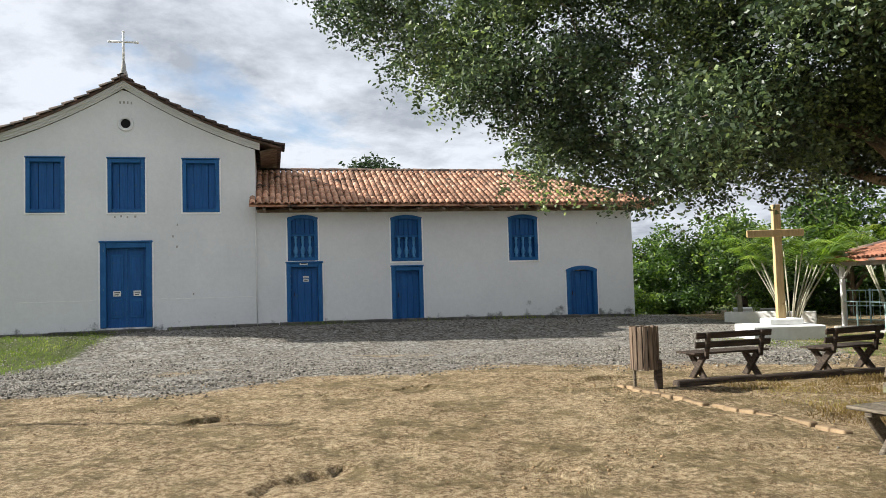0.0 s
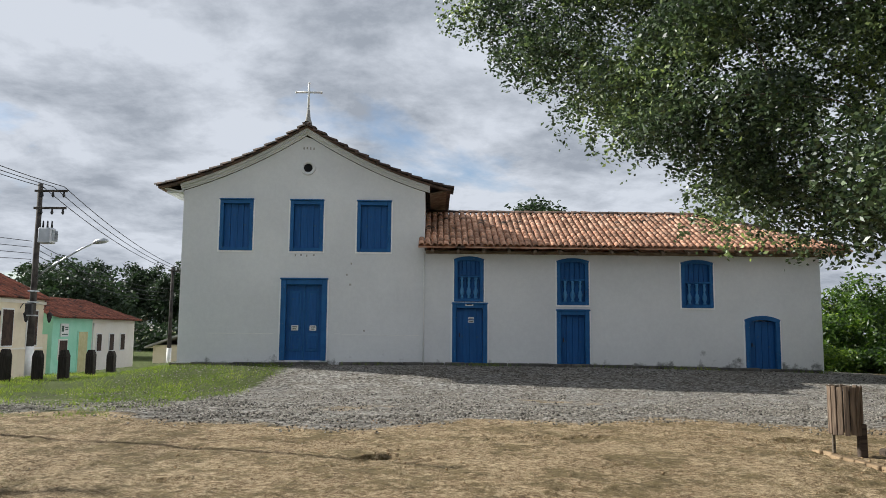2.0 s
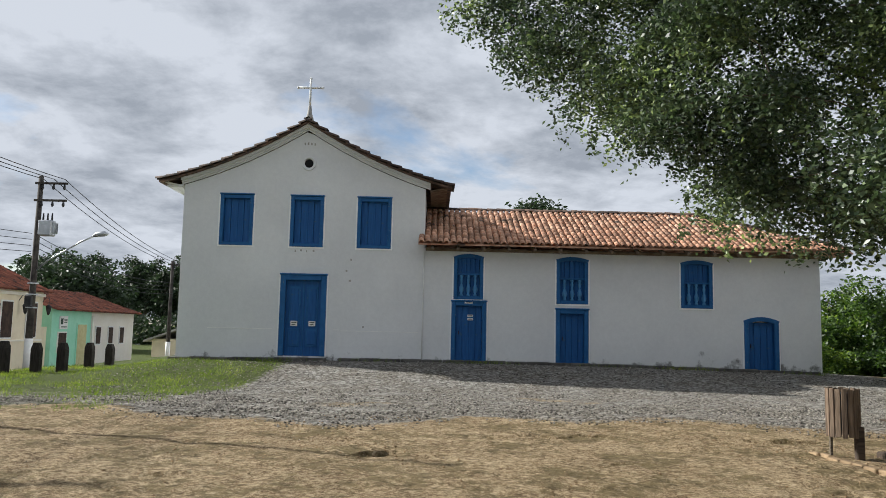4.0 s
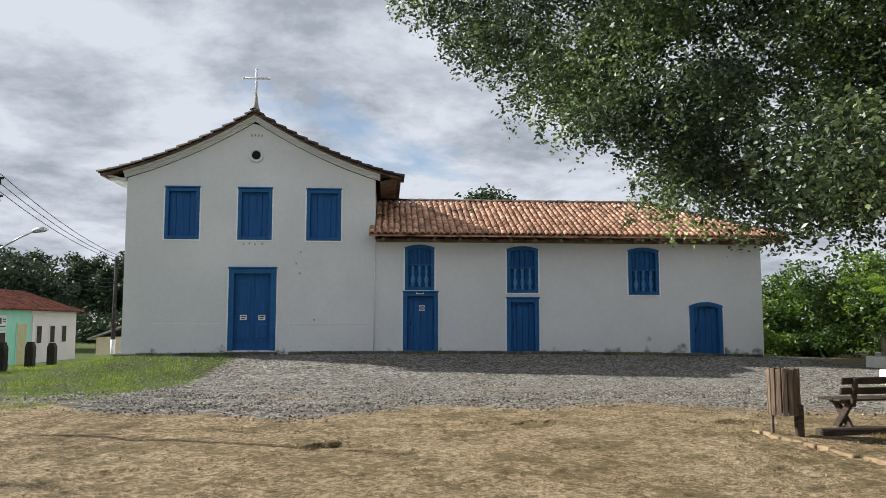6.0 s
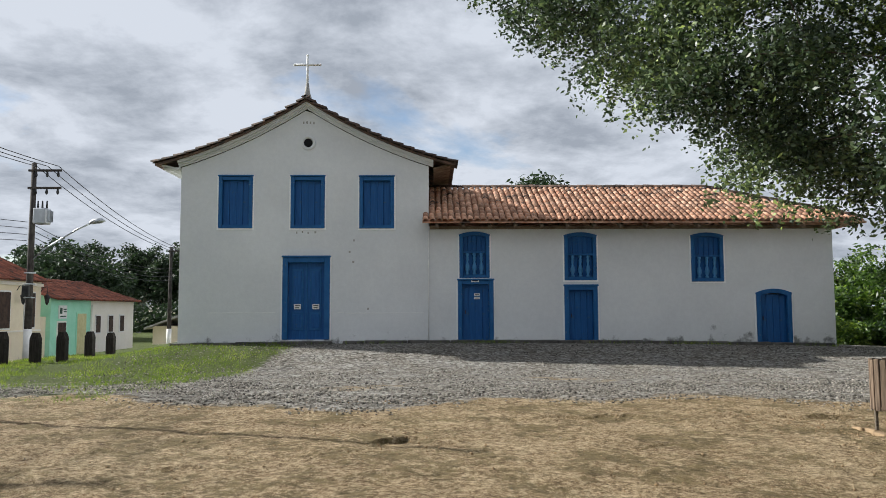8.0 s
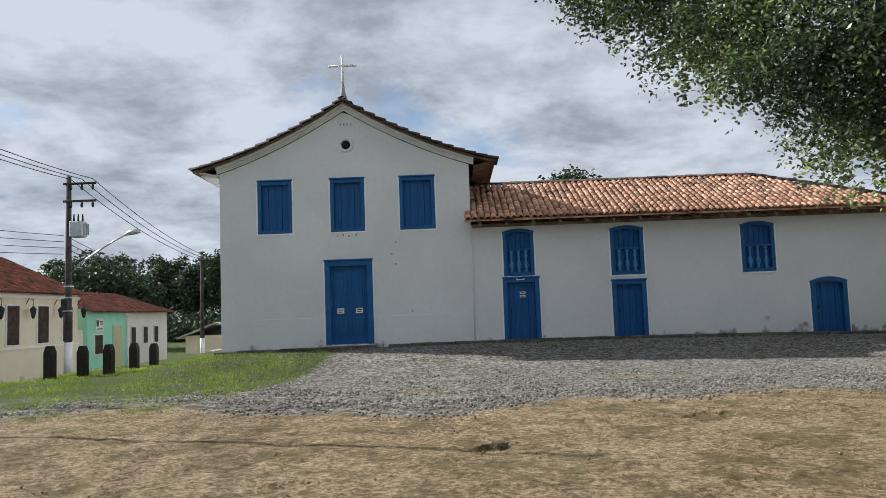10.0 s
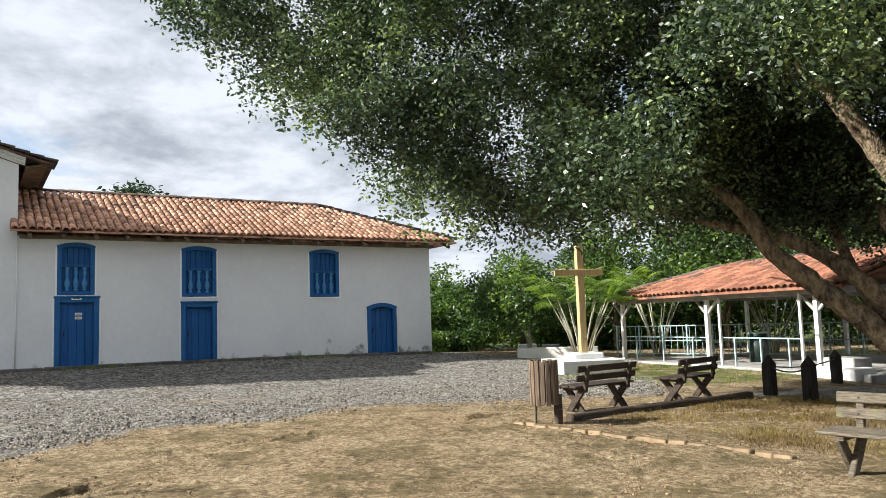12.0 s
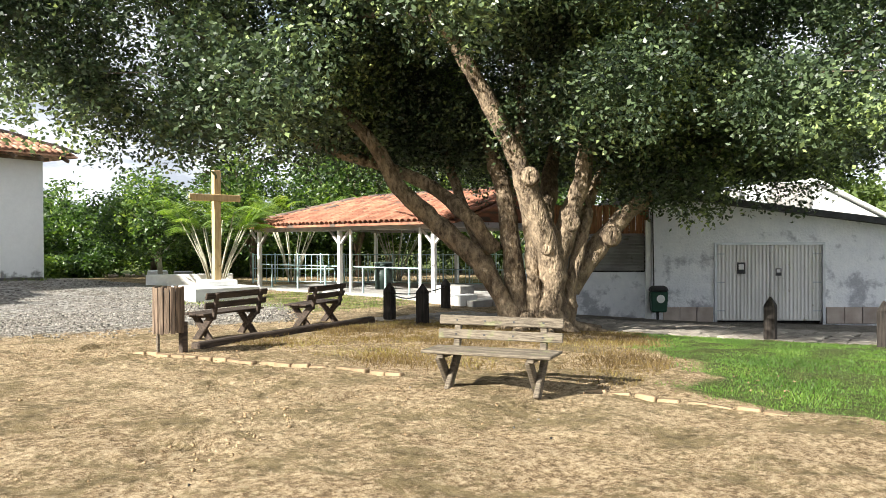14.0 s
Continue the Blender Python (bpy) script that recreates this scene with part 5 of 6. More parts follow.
pm2 = [m for r, c, m in slope_frames((OX1 + 0.05, OY1, h0 + 0.02), (0, 1, 0), up2, int((OY0 - OY1) / 0.21), int(up2.length / 0.36) + 1, 0.21, 0.36, lambda a, s: abs(a - (OY0 - OY1) / 2) < (OY0 - OY1) / 2 * (1 - (s + 0.2) / up2.length), 9, 0.02)]
joined_tiles("upper_tiles", TILE, pm[200:] + pm2, M_TILE_PAV, prt)
cps = []
for p0, p1 in (((OX0, RY, h1 + 0.04), (HX, RY, h1 + 0.04)), ((OX1, OY0, h0 + 0.06), (HX, RY, h1 + 0.06)), ((OX1, OY1, h0 + 0.06), (HX, RY, h1 + 0.06))):
    p0, p1 = Vector(p0), Vector(p1)
    u = (p1 - p0).normalized(); s = Vector((0, 0, 1)).cross(u).normalized(); n = u.cross(s)
    for k in range(int((p1 - p0).length / 0.38)):
        m = Matrix((u, s, n)).transposed().to_4x4(); m.translation = p0 + u * 0.38 * k
        cps.append(m)
joined_tiles("ridge_tiles", CAP, cps, M_TILE_OLD, prt)
PAV_TILES = pm[:200]

# drum and step at the pavilion
M_DRUM = mat("dark_green_drum", (0.02, 0.035, 0.03), (0.04, 0.06, 0.05), 4, 0.5, 0.2, 30)
dr = thing("oil_drum", pose(18.6, 16.2, -0.03), "dark green metal drum standing in the pavilion", "drum")
bm = bmesh.new(); tube(bm, [(0, 0, 0), (0, 0, 0.3), (0, 0, 0.31), (0, 0, 0.58), (0, 0, 0.59), (0, 0, 0.88)], [0.28, 0.28, 0.295, 0.295, 0.28, 0.28], 18)
part("body", bm, M_DRUM, dr)
bm = bmesh.new(); tube(bm, [(0, 0, 0.86), (0, 0, 0.9)], 0.3, 18)
part("rim", bm, M_TEAL, dr)
stp = thing("pavilion_step", pose(15.9, 11.9, -0.16, 0, 0, 79.7), "low white masonry steps at the pavilion's end", "steps")
part("lower_step", boxes(((0, 0, 0.12), (1.2, 0.7, 0.3)), bevel=0.02), M_WHITE, stp)
part("upper_step", boxes(((0.2, -0.35, 0.3), (0.9, 0.6, 0.36)), bevel=0.02), M_CONCRETE, stp)

# railing of the garden behind
fence = thing("garden_fence", pose(21.6, 18.0, -0.2, 0, 0, 104), "pale teal metal garden fence behind the pavilion", "fence")
for k in range(13):
    part("post", boxes(((-6 + k, 0, 0.65), (0.05, 0.05, 1.3)), bevel=0.005), M_TEAL, fence)
for z in (0.2, 0.7, 1.25):
    part("rail", boxes(((0, 0.0, z), (12, 0.035, 0.035)), bevel=0.004), M_TEAL, fence)
for k in range(48):
    part("bar", boxes(((-5.85 + 0.25 * k, 0, 0.7), (0.015, 0.015, 1.05))), M_TEAL, fence)

# ---- shed ----
SX, SY, SZ = 17.1, 6.8, -0.52
sang = math.degrees(math.atan2(-6.6, 3.6))
shed = thing("shed", pose(SX, SY, SZ, 0, 0, sang), "single-storey white shed with peeling plaster and metal gates", "shed")
# local x runs along the front wall, y to the back
G0, G1, GH = 1.55, 4.1, 1.93
def shed_top(x):
    return 3.14 - 0.135 * x
for a, b, z0f in ((0.0, G0, 0), (G0, G1, 1), (G1, 9.5, 0)):
    bm = bmesh.new()
    za = GH + 0.03 if z0f else -0.3
    vs = [bm.verts.new(p) for p in ((a, 0, za), (b, 0, za), (b, 0, shed_top(b)), (a, 0, shed_top(a)))]
    vb = [bm.verts.new((p.co.x, 0.2, p.co.z)) for p in vs]
    bm.faces.new(vs); bm.faces.new(vb[::-1])
    for i in range(4):
        bm.faces.new((vs[(i + 1) % 4], vs[i], vb[i], vb[(i + 1) % 4]))
    bmesh.ops.recalc_face_normals(bm, faces=bm.faces)
    part("front_wall", bm, M_PLASTER_GAR, shed)
part("side_wall", boxes(((0.1, 3.2, 1.3), (0.2, 6.0, 3.3))), M_PLASTER_GAR, shed)
part("side_wall", boxes(((9.4, 3.2, 0.7), (0.2, 6.0, 2.2))), M_PLASTER_GAR, shed)
part("back_wall", boxes(((4.75, 6.1, 0.7), (9.2, 0.2, 2.2))), M_PLASTER_GAR, shed)
bm = bmesh.new()
prism(bm, [(-0.35, shed_top(-0.35) + 0.01), (9.8, shed_top(9.8) + 0.01), (9.8, shed_top(9.8) + 0.15), (-0.35, shed_top(-0.35) + 0.15)], -0.35, 6.4)
bmesh.ops.recalc_face_normals(bm, faces=bm.faces)
part("roof", bm, M_IRON, shed, "thin dark sheet roof")
M_GATE = mat("cream_corrugated_steel", (0.66, 0.65, 0.62), (0.78, 0.77, 0.74), 2.5, 0.55, 0.1, 30, spots=((0.33, 0.27, 0.2), 5, 0.66), stretch=(1, 1, 0.4))
for s in range(2):
    gx0 = G0 + 0.03 + s * (G1 - G0) / 2
    gw = (G1 - G0) / 2 - 0.015
    gate = part("gate_leaf", boxes(((gx0 + gw / 2, 0.06, GH / 2 + 0.03), (gw, 0.03, GH - 0.05))), M_GATE, shed, "cream ribbed steel gate leaf")
    for k in range(14):
        part("rib", boxes(((gx0 + gw * (k + 0.5) / 14, 0.035, GH / 2 + 0.03), (gw / 14 * 0.5, 0.03, GH - 0.06)), bevel=0.006), M_GATE, gate)
    for z in (0.3, 1.0, 1.7):
        hx = G0 + 0.1 if s == 0 else G1 - 0.1
        part("hinge", boxes(((hx, 0.01, z), (0.24, 0.02, 0.03))), M_METAL, gate)
    p = part("sign", boxes(((gx0 + (0.58 if s == 0 else 0.2), 0.01, 1.35 - 0.1 * s), (0.2 - 0.06 * s, 0.008, 0.28 - 0.1 * s))), M_IRON, gate, "small dark notice plate")
    part("print", boxes(((gx0 + (0.58 if s == 0 else 0.2), 0.004, 1.38 - 0.1 * s), (0.13 - 0.04 * s, 0.006, 0.13 - 0.05 * s)), bevel=0.002), M_WHITE, p)
part("gate_frame", boxes(((G0 - 0.02, -0.01, GH / 2), (0.06, 0.08, GH)), ((G1 + 0.02, -0.01, GH / 2), (0.06, 0.08, GH)), ((G0 / 2 + G1 / 2, -0.01, GH + 0.02), (G1 - G0 + 0.1, 0.08, 0.06))), M_METAL, shed)
M_PLINTH = mat("pinkish_plinth_tile", (0.33, 0.27, 0.23), (0.45, 0.39, 0.34), 3, 0.8, 0.2, 30, vary=0.12)
for a, b in ((0.25, G0 - 0.08), (G1 + 0.08, 9.3)):
    n = max(1, round((b - a) / 0.42))
    for k in range(n):
        w = (b - a) / n
        part("plinth_tile", boxes(((a + w * (k + 0.5), -0.02, 0.19), (w - 0.012, 0.05, 0.4)), bevel=0.006), M_PLINTH, shed)
# black sheet added behind the gate leaves: shade painted in the gaps
part("gate_shade_sheet", boxes((((G0 + G1) / 2, 0.13, GH / 2), (G1 - G0, 0.02, GH))), M_SHADE_BLACK, shed)
# low wing with louvre to the side
part("low_wall", boxes(((-1.7, 0.3, 0.5), (3.2, 0.2, 1.5)), bevel=0.01), M_PLASTER_GAR, shed)
M_BOARD = mat("red_brown_board", (0.20, 0.085, 0.04), (0.42, 0.20, 0.10), 4, 0.8, 0.4, 30, stretch=(8, 8, 0.8), vary=0.3)
for k in range(18):
    part("board", boxes(((-2.9 + 0.165 * k, 0.34 + 0.008 * (k % 2), 2.55), (0.155, 0.04, 0.8)), bevel=0.006), M_BOARD, shed, "reddish-brown board under the roof")
for k in range(11):
    part("louvre_blade", boxes(((-1.5, 0.28, 1.33 + 0.085 * k), (2.7, 0.12, 0.02), (35, 0, 0))), M_CONCRETE, shed)
# black sheet added behind the blades as painted shade
part("louvre_shade_sheet", boxes(((-1.5, 0.42, 1.75), (2.9, 0.03, 1.1))), M_SHADE_BLACK, shed)
part("corner_post", boxes(((-0.08, 0.12, 1.1), (0.13, 0.16, 2.9))), M_WHITE, shed)
bm = bmesh.new(); tube(bm, [(0.03, -0.03, 0.9), (0.0, -0.03, 3.0)], 0.015, 6)
part("cable", bm, M_IRON, shed)
# bin on the wall
M_GREEN = mat("green_plastic", (0.012, 0.05, 0.03), (0.02, 0.075, 0.045), 5, 0.45, 0.05, 30)
sm = pose(SX, SY, SZ, 0, 0, sang)
wb = thing("wall_bin", sm @ pose(0.1, -0.22, 0.24), "dark green plastic litter bin on a short post", "bin")
bm = bmesh.new(); box(bm, (0, 0, 0.3), (0.36, 0.28, 0.5), bevel=0.03, taper=1.16)
part("body", bm, M_GREEN, wb)
bm = bmesh.new(); box(bm, (0, 0, 0.62), (0.46, 0.36, 0.14), bevel=0.04, taper=0.75)
part("lid", bm, M_IRON, wb)
part("post", boxes(((0, 0.1, -0.08), (0.06, 0.05, 0.5))), M_IRON, wb)
bm = bmesh.new(); tube(bm, [(0.02, -0.165, 0.38), (0.02, -0.172, 0.38)], 0.1, 16)
part("badge", bm, M_WHITE, wb, "round white recycling emblem")
# white gable and tank beyond
hs_ = thing("far_house", pose(31.9, 6.6, 0, 0, 0, -57.4), "white house with pale sheet roof far behind the shed", "house")
bm = bmesh.new()
prism(bm, [(0, -2), (12, -2), (12, -0.9), (4.7, 2.45), (1.9, 3.9), (0, 3.9)], 0, 7)
bmesh.ops.recalc_face_normals(bm, faces=bm.faces)
part("wall", bm, M_WHITE, hs_)
bm = bmesh.new()
prism(bm, [(1.9, 3.92), (4.8, 2.47), (12.4, -0.95), (12.4, -0.83), (4.8, 2.6), (1.9, 4.05)], -0.3, 7.3)
bmesh.ops.recalc_face_normals(bm, faces=bm.faces)
part("roof", bm, M_WHITE, hs_, "pale sheet roof")
part("upper_panel", boxes(((0.95, -0.03, 3.2), (1.8, 0.06, 1.3)), bevel=0.01), M_CONCRETE, hs_)
tk = thing("water_tank", pose(27.9, 7.3, 2.2), "pale concrete water tank above a roof", "tank")
part("body", boxes(((0, 0, 0.4), (1.1, 1.1, 1.4)), bevel=0.03), M_CONCRETE, tk)
part("stand", boxes(((0, 0, -2.0), (0.9, 0.9, 3.4))), M_CONCRETE, tk)

# ---- street with houses ----
M_CREAM = plaster("cream_plaster", (0.76, 0.66, 0.49), (0.84, 0.75, 0.58), (0.25, 0.21, 0.16), -1.2, 0.7, 0.3, 1.0)
M_MINT = plaster("mint_plaster", (0.35, 0.74, 0.54), (0.44, 0.80, 0.62), (0.2, 0.3, 0.25), -1.4, 0.6, 0.3, 1.0)
M_PALE = plaster("pale_cream_plaster", (0.82, 0.77, 0.68), (0.88, 0.84, 0.77), (0.3, 0.28, 0.24), -1.5, 0.6, 0.3, 1.0)
M_DARKWOOD = mat("dark_shutter", (0.03, 0.018, 0.012), (0.07, 0.04, 0.028), 5, 0.7, 0.2, 30)
M_YELLOW = mat("yellow_roller_door", (0.55, 0.50, 0.25), (0.65, 0.6, 0.33), 5, 0.6, 0.1, 30)


def street_house(name, y0, y1, base, eave, depth, walls, label, roof_mat=M_TILE_FAR, ridge=1.5):
    """A house facing the street: x = -21.9 is its front, roof sloping to the street."""
    h = thing(name, pose(-21.9, y0, 0), label, "house")
    for a, b, m in walls:
        part("wall", boxes(((-depth / 2, (a + b) / 2, (base + eave) / 2), (depth, b - a, eave - base))), m, h)
    L = y1 - y0
    r = new("roof"); r.parent = h
    bm = bmesh.new()
    prism(bm, [(0.45, eave - 0.12), (-depth / 2, eave + ridge), (-depth - 0.45, eave - 0.12), (-depth / 2, eave + ridge - 0.15)], -0.2, L + 0.3)
    bmesh.ops.recalc_face_normals(bm, faces=bm.faces)
    part("deck", bm, roof_mat, r)
    up = Vector((-depth / 2 - 0.45, 0, ridge + 0.12))
    fr = [m for a, c, m in slope_frames((0.47, -0.2, eave - 0.1), (0, 1, 0), up, int((L + 0.5) / 0.24), int(up.length / 0.4), 0.24, 0.4, None, 12, 0.03)]
    joined_tiles("tiles", TILE, fr, roof_mat, r)
    bm = bmesh.new()
    prism(bm, [(0.0, eave - 0.001), (-depth / 2, eave + ridge - 0.2), (-depth, eave - 0.001)], 0.0, 0.2)
    bmesh.ops.recalc_face_normals(bm, faces=bm.faces)
    part("gable", bm, walls[0][2], h)
    return h


def opening(h, y, z0, w, ht, m, frame=M_WHITE):
    f = part("window", boxes(((0.03, y, z0 + ht / 2), (0.06, w + 0.16, ht + 0.16)), bevel=0.01), frame, h)
    part("pane", boxes(((0.055, y, z0 + ht / 2), (0.05, w, ht))), m, f)


h1_ = street_house("corner_house", 26.0, 42.3, -1.3, 3.25, 9, [(0, 16.2, M_CREAM)], "cream plastered old house with tall dark windows and lanterns", ridge=2.2)
for y in (7.4, 10.0, 12.6, 15.0):
    opening(h1_, y, 0.75, 0.95, 1.8, M_DARKWOOD)
    lt = thing("wall_lantern", pose(-21.55, 26 + y + 1.15, 2.15), "dark iron wall lantern on a scrolled bracket", "lantern", "street lanterns")
    bm = bmesh.new(); tube(bm, [(-0.35, 0, 0.5), (-0.2, 0, 0.75), (0, 0, 0.7), (0, 0, 0.35)], 0.02, 6)
    part("bracket", bm, M_IRON, lt)
    bm = bmesh.new(); tube(bm, [(0, 0, 0.38), (0, 0, 0.25), (0, 0, 0.2), (0, 0, -0.12), (0, 0, -0.22)], [0.04, 0.17, 0.16, 0.09, 0.02], 6)
    part("body", bm, M_IRON, lt)
part("cornice", boxes(((0.06, 8.1, 3.0), (0.14, 16.2, 0.16))), M_PALE, h1_)
part("plinth_band", boxes(((0.03, 8.1, 0.58), (0.07, 16.2, 0.09))), M_PALE, h1_)
bm = bmesh.new(); tube(bm, [(-2.6, 12.5, 3.6), (-2.6, 12.5, 5.0)], 0.25, 12)
part("flue", bm, M_METAL, h1_)
h2_ = street_house("mint_house", 43.3, 55.1, -1.9, 2.35, 8, [(0, 5.0, M_MINT), (5.0, 11.8, M_PALE)], "row house half mint green, half cream, red tile roof", ridge=1.35)
opening(h2_, 1.25, -0.1, 0.9, 1.05, M_DARKWOOD, M_PALE)
opening(h2_, 3.7, -1.0, 1.15, 2.45, M_YELLOW, M_MINT)
for y in (6.0, 7.9, 9.7):
    opening(h2_, y, 0.25, 0.62, 1.05, M_DARKWOOD)
sp_ = part("sign_board", boxes(((0.05, 1.3, 1.55), (0.06, 0.95, 0.75)), bevel=0.01), M_WHITE, h2_, "white board with dark emblem and lines")
for k, (y, z, w, hh) in enumerate(((1.05, 1.62, 0.26, 0.34), (1.5, 1.7, 0.36, 0.07), (1.5, 1.57, 0.34, 0.06), (1.3, 1.3, 0.7, 0.06))):
    part("print", boxes(((0.085, y, z), (0.01, w, hh))), M_GREEN, sp_)
bm = bmesh.new(); tube(bm, [(0.1, 5.0, 2.0), (0.1, 5.0, -1.6)], 0.05, 6)
part("downpipe", bm, M_PALE, h2_)
h3_ = thing("low_house", pose(-19.5, 62, -1.9), "low ochre house with grey sheet roof down the street", "house")
part("wall", boxes(((0, 3, 1.1), (7, 6, 2.4))), M_CREAM, h3_)
bm = bmesh.new(); prism(bm, [(-4, 2.2), (-1, 3.3), (4.4, 2.1), (4.4, 2.0), (-1, 3.15), (-4, 2.05)], -0.6, 6.5)
bmesh.ops.recalc_face_normals(bm, faces=bm.faces)
part("roof", bm, M_CONCRETE, h3_)
part("door", boxes(((1.0, -0.03, 0.95), (1.0, 0.08, 1.9))), M_DARKWOOD, h3_)
wl = thing("yard_wall", pose(-18.6, 57, -1.7), "cream yard wall with rounded balusters by the street", "wall")
part("body", boxes(((0, 0, 0.5), (0.25, 5, 1.3))), M_PALE, wl)
part("low_body", boxes(((2.6, 2.4, 0.45), (5, 0.2, 1.1))), M_YELLOW, wl)
for k in range(7):
    part("pillar", boxes(((0.3 + 0.75 * k, 2.25, 0.7), (0.28, 0.25, 1.5)), bevel=0.02), M_PALE, wl)
gap = thing("gap_wall", pose(-22.1, 43.2, 0), "stained cream wall between two houses", "wall")
part("body", boxes(((-0.2, 0, -0.1), (0.3, 1.6, 2.8))), M_CREAM, gap)


# ---- utility poles and cables ----
def utility_pole(x, y, base, h, label, kit=False, lamp=True):
    p = thing("utility_pole", pose(x, y, base), label, "utility pole", "street poles")
    bm = bmesh.new(); tube(bm, [(0, 0, -0.3), (0, 0, h)], [0.17, 0.11], 10)
    part("shaft", bm, M_POLE, p)
    bm = bmesh.new(); tube(bm, [(0, 0, 0.0), (0, 0, 1.6)], [0.18, 0.174], 12)
    part("painted_foot", bm, M_WHITE, p, "white painted foot")
    for z in ((h - 0.35, h - 1.15) if kit else (h - 0.3,)):
        part("crossarm", boxes(((0.55, -0.1, z), (1.5, 0.09, 0.1)), bevel=0.01), M_POLE, p)
        for k in range(3):
            bm = bmesh.new()
            x0 = 0.15 + 0.5 * k
            tube(bm, [(x0, -0.1, z - 0.3), (x0, -0.1, z - 0.22), (x0, -0.1, z - 0.12), (x0, -0.1, z)], [0.03, 0.07, 0.05, 0.03], 8)
            part("insulator", bm, M_IRON, p)
    if kit:
        tr = part("transformer", boxes(((0.5, -0.12, h - 2.45), (0.62, 0.5, 0.72)), bevel=0.05), M_METAL, p)
        for k in range(3):
            bm = bmesh.new(); tube(bm, [(0.3 + 0.2 * k, -0.12, h - 2.1), (0.3 + 0.2 * k, -0.12, h - 1.75)], [0.05, 0.03], 8)
            part("bushing", bm, M_IRON, tr)
        for k in range(5):
            part("fin", boxes(((0.86, -0.28 + 0.08 * k, h - 2.45), (0.12, 0.02, 0.5))), M_METAL, tr)
    if kit and lamp:
        bm = bmesh.new(); tube(bm, [(0, 0, 4.6), (0.6, -0.1, 5.15), (2.2, -0.3, 6.05), (2.9, -0.4, 6.35)], 0.04, 8)
        arm = part("lamp_arm", bm, M_METAL, p)
        bm = bmesh.new(); tube(bm, [(2.75, -0.38, 6.3), (2.95, -0.41, 6.38), (3.3, -0.46, 6.42), (3.5, -0.48, 6.4)], [0.05, 0.12, 0.13, 0.03], 10)
        part("lamp_head", bm, M_METAL, arm)
        for z in (3.0, 3.6, 4.1):
            part("clamp", boxes(((0.02, -0.05, z), (0.36, 0.36, 0.06)), bevel=0.01), M_METAL, p)
        part("meter_box", boxes(((-0.05, -0.2, 3.3), (0.3, 0.2, 0.5)), bevel=0.02), M_IRON, p)
    return p


utility_pole(-18.78, 35.0, -0.8, 9.1, "dark utility pole with transformer and street lamp arm", True)
utility_pole(-20.0, 57.0, -1.3, 7.6, "dark utility pole down the street")
utility_pole(-18.8, 12.0, -0.4, 9.6, "dark utility pole at the street verge")


def cable(a, b, sag, r=0.018, name="cable"):
    bm = bmesh.new()
    a, b = Vector(a), Vector(b)
    tube(bm, [a.lerp(b, t) - Vector((0, 0, 4 * sag * t * (1 - t))) for t in np.linspace(0, 1, 17)], r, 5)
    tagged(part(name, bm, M_IRON), "thin dark overhead cable between street poles", "cable", "overhead cables")


for k, dx in enumerate((0.15, 0.65, 1.15)):
    cable((-18.78 + dx, 34.9, 8.15), (-20.0 + dx, 56.9, 6.0), 0.5)
    cable((-18.78 + dx, 34.9, 8.15), (-18.8 + dx, 11.9, 9.0), 0.5)
for k in range(4):
    z = 5.6 - 0.28 * k
    cable((-18.95, 34.9, z), (-30.0, 22.0, z + 1.6 - 0.2 * k), 0.3, 0.014)
    cable((-18.95, 35.1, z), (-19.85, 56.9, z - 0.9), 0.6, 0.016)

# unseen poles, added only to throw thin shadow lines across the plaza
def shadow_pole(x, y, h):
    p = thing("shadow_casting_pole", pose(x, y, float(ground_z(x, y))), "thin unseen pole added to cast a shadow line on the earth", "pole", "verge poles")
    bm = bmesh.new(); tube(bm, [(0, 0, -0.3), (0, 0, h)], [0.075, 0.045], 8)
    part("shaft", bm, M_POLE, p)
    part("cap", boxes(((0, 0, h + 0.02), (0.12, 0.12, 0.04)), bevel=0.01), M_IRON, p)


shadow_pole(-12.1, 12.6, 7.5)
shadow_pole(-14.4, 17.0, 8.3)

# foundation course along the church; its dark tone also paints the shadow line there
for k in range(31):
    x = -9.3 + 0.74 * k
    if -6.2 < x < -3.9:
        continue
    z = float(ground_z(x, FY - 0.1))
    part("foundation_stone", boxes(((x, FY - 0.09 - 0.02 * (k % 3), z + 0.0), (0.72, 0.26, 0.16 + 0.02 * (k % 2)), (0, 0, (k % 5) - 2)), bevel=0.02), M_STONE, church)


